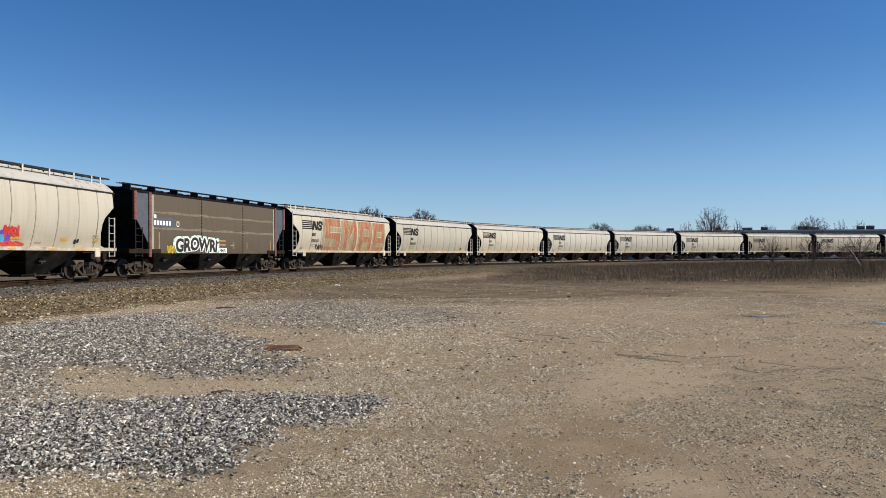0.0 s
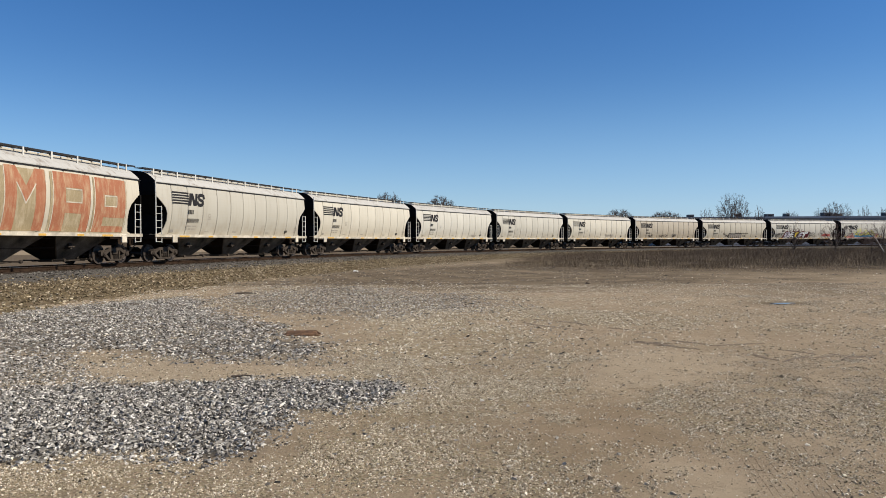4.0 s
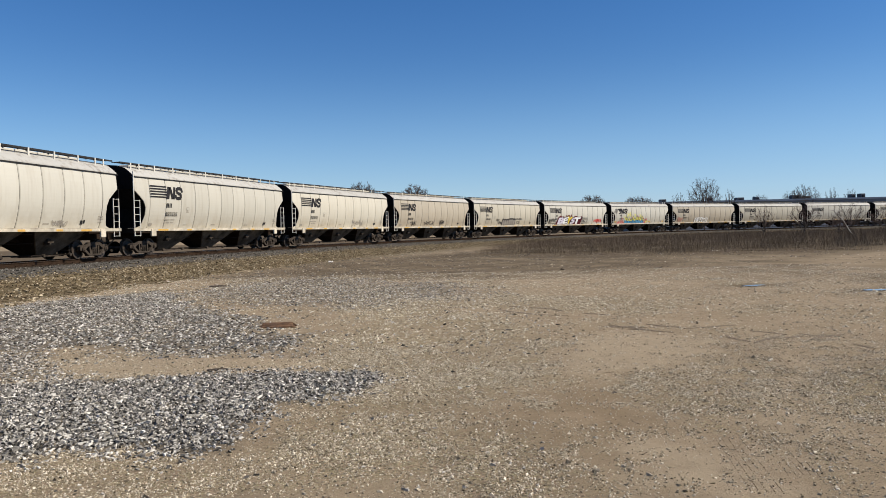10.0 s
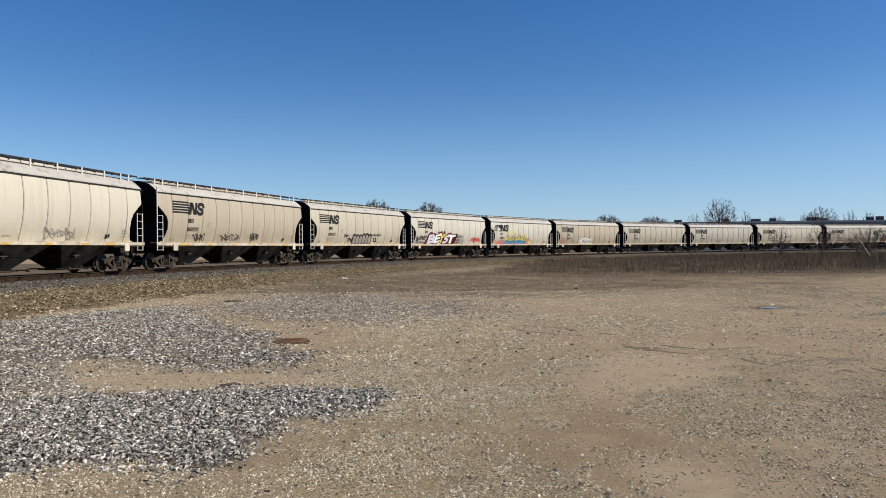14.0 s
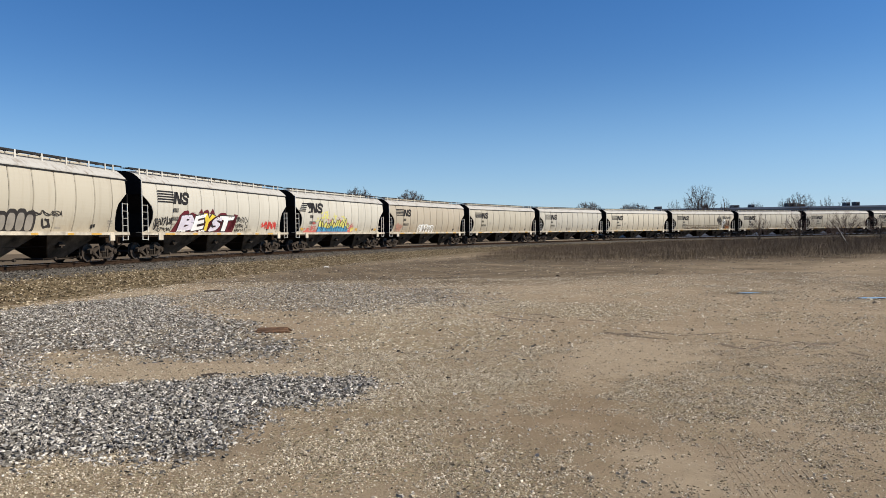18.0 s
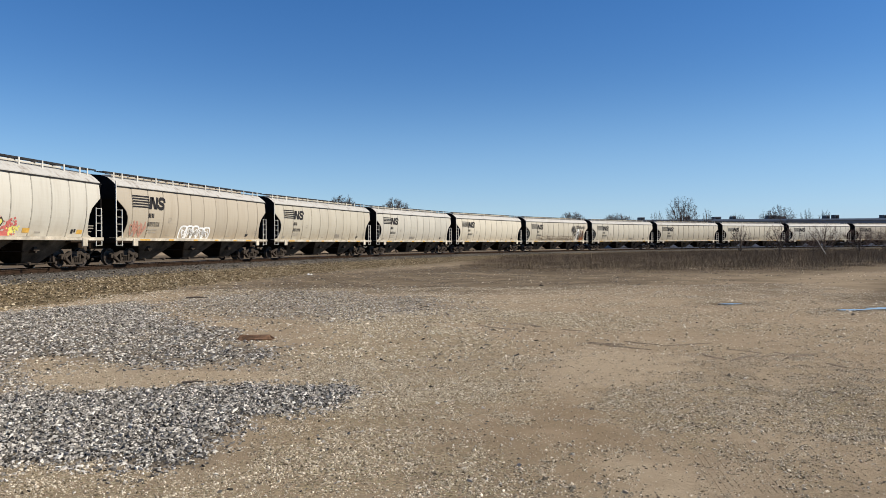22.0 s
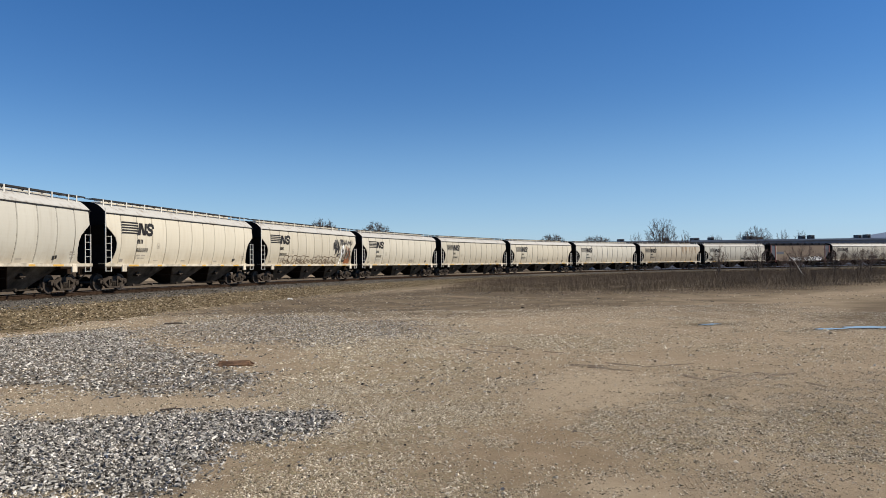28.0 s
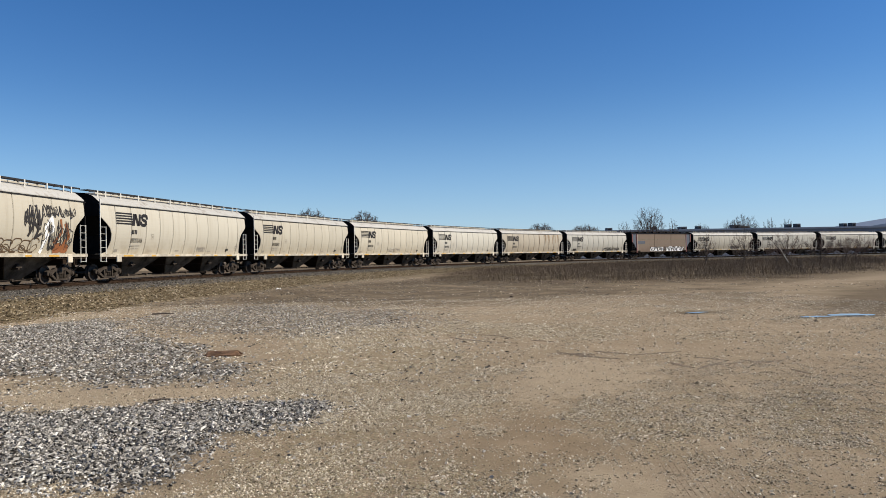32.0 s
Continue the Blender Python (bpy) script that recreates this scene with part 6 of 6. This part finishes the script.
def make_weeds():
    def patch(n, x0, x1, y0, y1, lo, hi, seed, thick, edge, thin=1.0, mat=DRYGRASS):
        r = np.random.RandomState(seed)
        x, y = r.uniform(x0, x1, n), r.uniform(y0, y1, n)
        # dense and tall in the middle, thin and short towards the edge
        depth = soft_ring(x, y, WEEDS, edge, 61) * np.clip(0.7 + 0.6 * wobble(x, y, 41, 5.0), 0.15, 1.3)
        ok = r.uniform(0, 1, n) < depth * thin
        x, y, depth = x[ok], y[ok], depth[ok]
        n = len(x)
        h = r.uniform(lo, hi, n) * np.clip(depth, 0.25, 1.2) * r.choice([0.5, 0.8, 1.0, 1.25], n)
        a, lean = r.uniform(0, 6.283, n), r.normal(0, 0.3, (n, 2)) * h[:, None]
        w = thick * r.uniform(0.5, 1.5, n)
        base = np.stack([x, y, np.full(n, -0.03)], -1)
        side = np.stack([np.cos(a) * w, np.sin(a) * w, np.zeros(n)], -1)
        tip = base + np.stack([lean[:, 0], lean[:, 1], h], -1)
        v = np.stack([base - side, base + side, tip], 1).reshape(-1, 3)
        return raw_mesh("dry_weeds", v, np.arange(3 * n).reshape(n, 3), mat)
    tagged(new("dry_grass", patch(200000, -2, 44, 35, 64, 0.05, 0.24, 1, 0.006, 3.0, mat=STRAW)), "short dry brown grass at the lot's edge", "grass", kind="stuff")
    tagged(new("dry_weeds", patch(420000, 0, 75, 42, 130, 0.2, 0.75, 2, 0.006, 5.0, 0.9)), "tall dead brown weeds beside the track", "weeds", kind="stuff")
    tagged(new("dry_weeds", patch(150000, 25, 200, 50, 175, 0.4, 1.0, 3, 0.014, 4.0)), "dead brown weeds beyond the lot", "weeds", kind="stuff")


make_weeds()


# ---- the long building beyond the track ----
def make_building():
    b = new("warehouse")
    b.matrix_basis = pose(0, 0, 0)
    y, h = 232.0, 8.55
    part("wall", Build().box(62, 240, y, y + 70, -0.3, h).mesh("wall", WALLGREY), b, "grey warehouse wall")
    part("roof", Build().box(61.6, 240.4, y - 0.4, y + 70.4, h + 0.003, h + 0.55).mesh("roof", ROOFGREY), b, "blue-grey parapet and flat roof")
    hall = Build().prism([(120, 0), (120, 9.0), (206, 11.2), (268, 20.0), (330, 9.0), (330, 0)], y + 70.6, y + 110)
    part("gable_hall", hall.mesh("gable_hall", ROOFGREY), b, "blue-grey hall with a shallow pitched roof")
    for slope, w, tall, d in ((0.307, 1.5, 1.3, 6), (0.371, 1.1, 1.6, 6), (0.411, 2.0, 1.5, 8), (0.434, 1.1, 1.7, 8), (0.487, 2.3, 2.0, 6), (0.502, 1.6, 1.6, 9), (0.564, 1.2, 1.9, 7), (0.577, 1.2, 2.1, 7), (0.645, 1.2, 1.9, 7), (0.658, 1.2, 2.1, 7)):
        yy = y + d
        unit = part("roof_unit", Build().box(slope * yy - 0.6 * w, slope * yy + 0.6 * w, yy - 1.2, yy + 1.2, h + 0.5, h + 0.7 + 0.6 * tall).mesh("roof_unit", UNITDARK, 0.06), b, "dark rooftop air unit")
        part("hood", Build().box(slope * yy - 0.3 * w, slope * yy + 0.3 * w, yy - 1.45, yy - 1.21, h + 0.7, h + 0.5 + 0.5 * tall).mesh("hood", GRATE, 0.03), unit)
    tagged(b, "long low grey warehouse with dark rooftop air units", "building")


make_building()


# ---- small things on the lot ----
def make_small():
    r = random.Random(8)
    bd = Build()
    for k in range(5):
        a, w = r.uniform(-0.12, 0.12), r.uniform(0.03, 0.06)
        bd.prism([(-0.3 + r.uniform(-.05, .05), 0.0), (0.3 + r.uniform(-.05, .05), 0.0), (0.24, 0.035 + 0.01 * k), (-0.26, 0.03 + 0.012 * k)], -0.12 + 0.05 * k, -0.12 + 0.05 * k + w)
    wood = new("broken_plank", bd.mesh("broken_plank", OLDWOOD, 0.004))
    wood.matrix_basis = pose(-2.79, 12.9, float(ground_height(-2.79, 12.9)), 0, 0, 8)
    tagged(wood, "splintered brown plank lying on gravel", "wood")
    bd = Build().tube((-0.32, 0, 0.03), (0.02, 0.02, 0.04), 0.025, 0.022, 7).tube((0.02, 0.02, 0.04), (0.34, -0.02, 0.025), 0.022, 0.012, 7)
    st = new("stick", bd.mesh("stick", BARK))
    st.matrix_basis = pose(-6.8, 23.2, 0.0, 0, 0, 4)
    tagged(st, "dark dry stick lying on the gravel", "stick")
    bd = Build().tube((-0.11, 0, 0.02), (0.0, 0.02, 0.02), 0.013, 0.011, 6).tube((0.0, 0.02, 0.02), (0.12, 0.01, 0.02), 0.011, 0.006, 6)
    st = new("stick", bd.mesh("stick", BARK))
    st.matrix_basis = pose(-2.62, 8.72, float(ground_height(-2.62, 8.72)) - 0.008, 0, 0, 15)
    tagged(st, "short dark stick on the dirt", "stick")
    for x, y, s in ((1.81, 8.35, 0.05), (1.68, 7.12, 0.055), (3.11, 7.96, 0.04), (4.78, 28.2, 0.16), (5.71, 46.0, 0.3), (0.62, 9.4, 0.045), (2.3, 14.2, 0.07), (5.6, 14.6, 0.07)):
        me = stones("dark_stone", np.array([0.0]), np.array([0.0]), np.array([0.0]), np.array([s]), BARK, int(100 * s + 7 * x))
        ob = new("dark_clod", me)
        ob.matrix_basis = pose(x, y, float(ground_height(x, y)), 0, 0, 140 * x) @ Matrix.Diagonal((1, 0.55, 0.4, 1))
        tagged(ob, "dark clod of earth lying on the lot", "clod", "clods on the lot")
    bag = stones("bag", np.array([0.0, 0.12, -0.14, 0.05, -0.05, 0.2]), np.array([0.0, 0.05, 0.03, -0.08, 0.1, -0.03]), np.array([0.05, 0.03, 0.02, 0.02, 0.04, 0.0]), np.array([0.11, 0.09, 0.10, 0.08, 0.09, 0.07]), PLASTIC, 77)
    ob = new("plastic_bag", bag)
    ob.matrix_basis = pose(-5.76, 40.28, 0.05) @ Matrix.Diagonal((0.6, 0.6, 0.6, 1))
    tagged(ob, "crumpled white plastic bag on the ballast", "bag")


make_small()


# ---- what moves ----
def car_pose(s):
    """The pose of a car whose middle is s metres along the track."""
    ax, ay, _ = line_at(s - 7.1)
    bx, by, _ = line_at(s + 7.1)
    return pose((ax + bx) / 2, (ay + by) / 2, RAIL_Z, 0, 0, math.degrees(math.atan2(by - ay, bx - ax)))


def gone(t):
    """How far the train has rolled by t seconds."""
    return SPEED * t + SLOWING * t * t


def motions():
    for j, car in CARS.items():
        mid = car_start(j) + (BODY - (1.29 if j == 12 else 0)) / 2
        walk(car, [(t, car_pose(mid - gone(t))) for t in np.arange(0, 32.25, 0.5).tolist()])
        # the wheels turn while the car rolls past the lot
        first = max(0.0, (mid - 75) / SPEED)
        last = min(32.0, (mid + 40) / SPEED)
        times = [0.0] + [t for t in np.arange(first, last, 1 / 15).tolist() if t > 0] + [32.0]
        for truck in car.children:
            if truck.name.split(".")[0] == "truck":
                for ws in truck.children:
                    if ws.name.split(".")[0] == "wheelset":
                        x = ws.location.x
                        walk(ws, [(t, pose(x, 0, 0.46, 0, -math.degrees(gone(min(max(t, first), last)) / 0.46) % 360, 0)) for t in times if t < 32.0] + [(32.0, pose(x, 0, 0.46, 0, -math.degrees(gone(last) / 0.46) % 360, 0))])


motions()
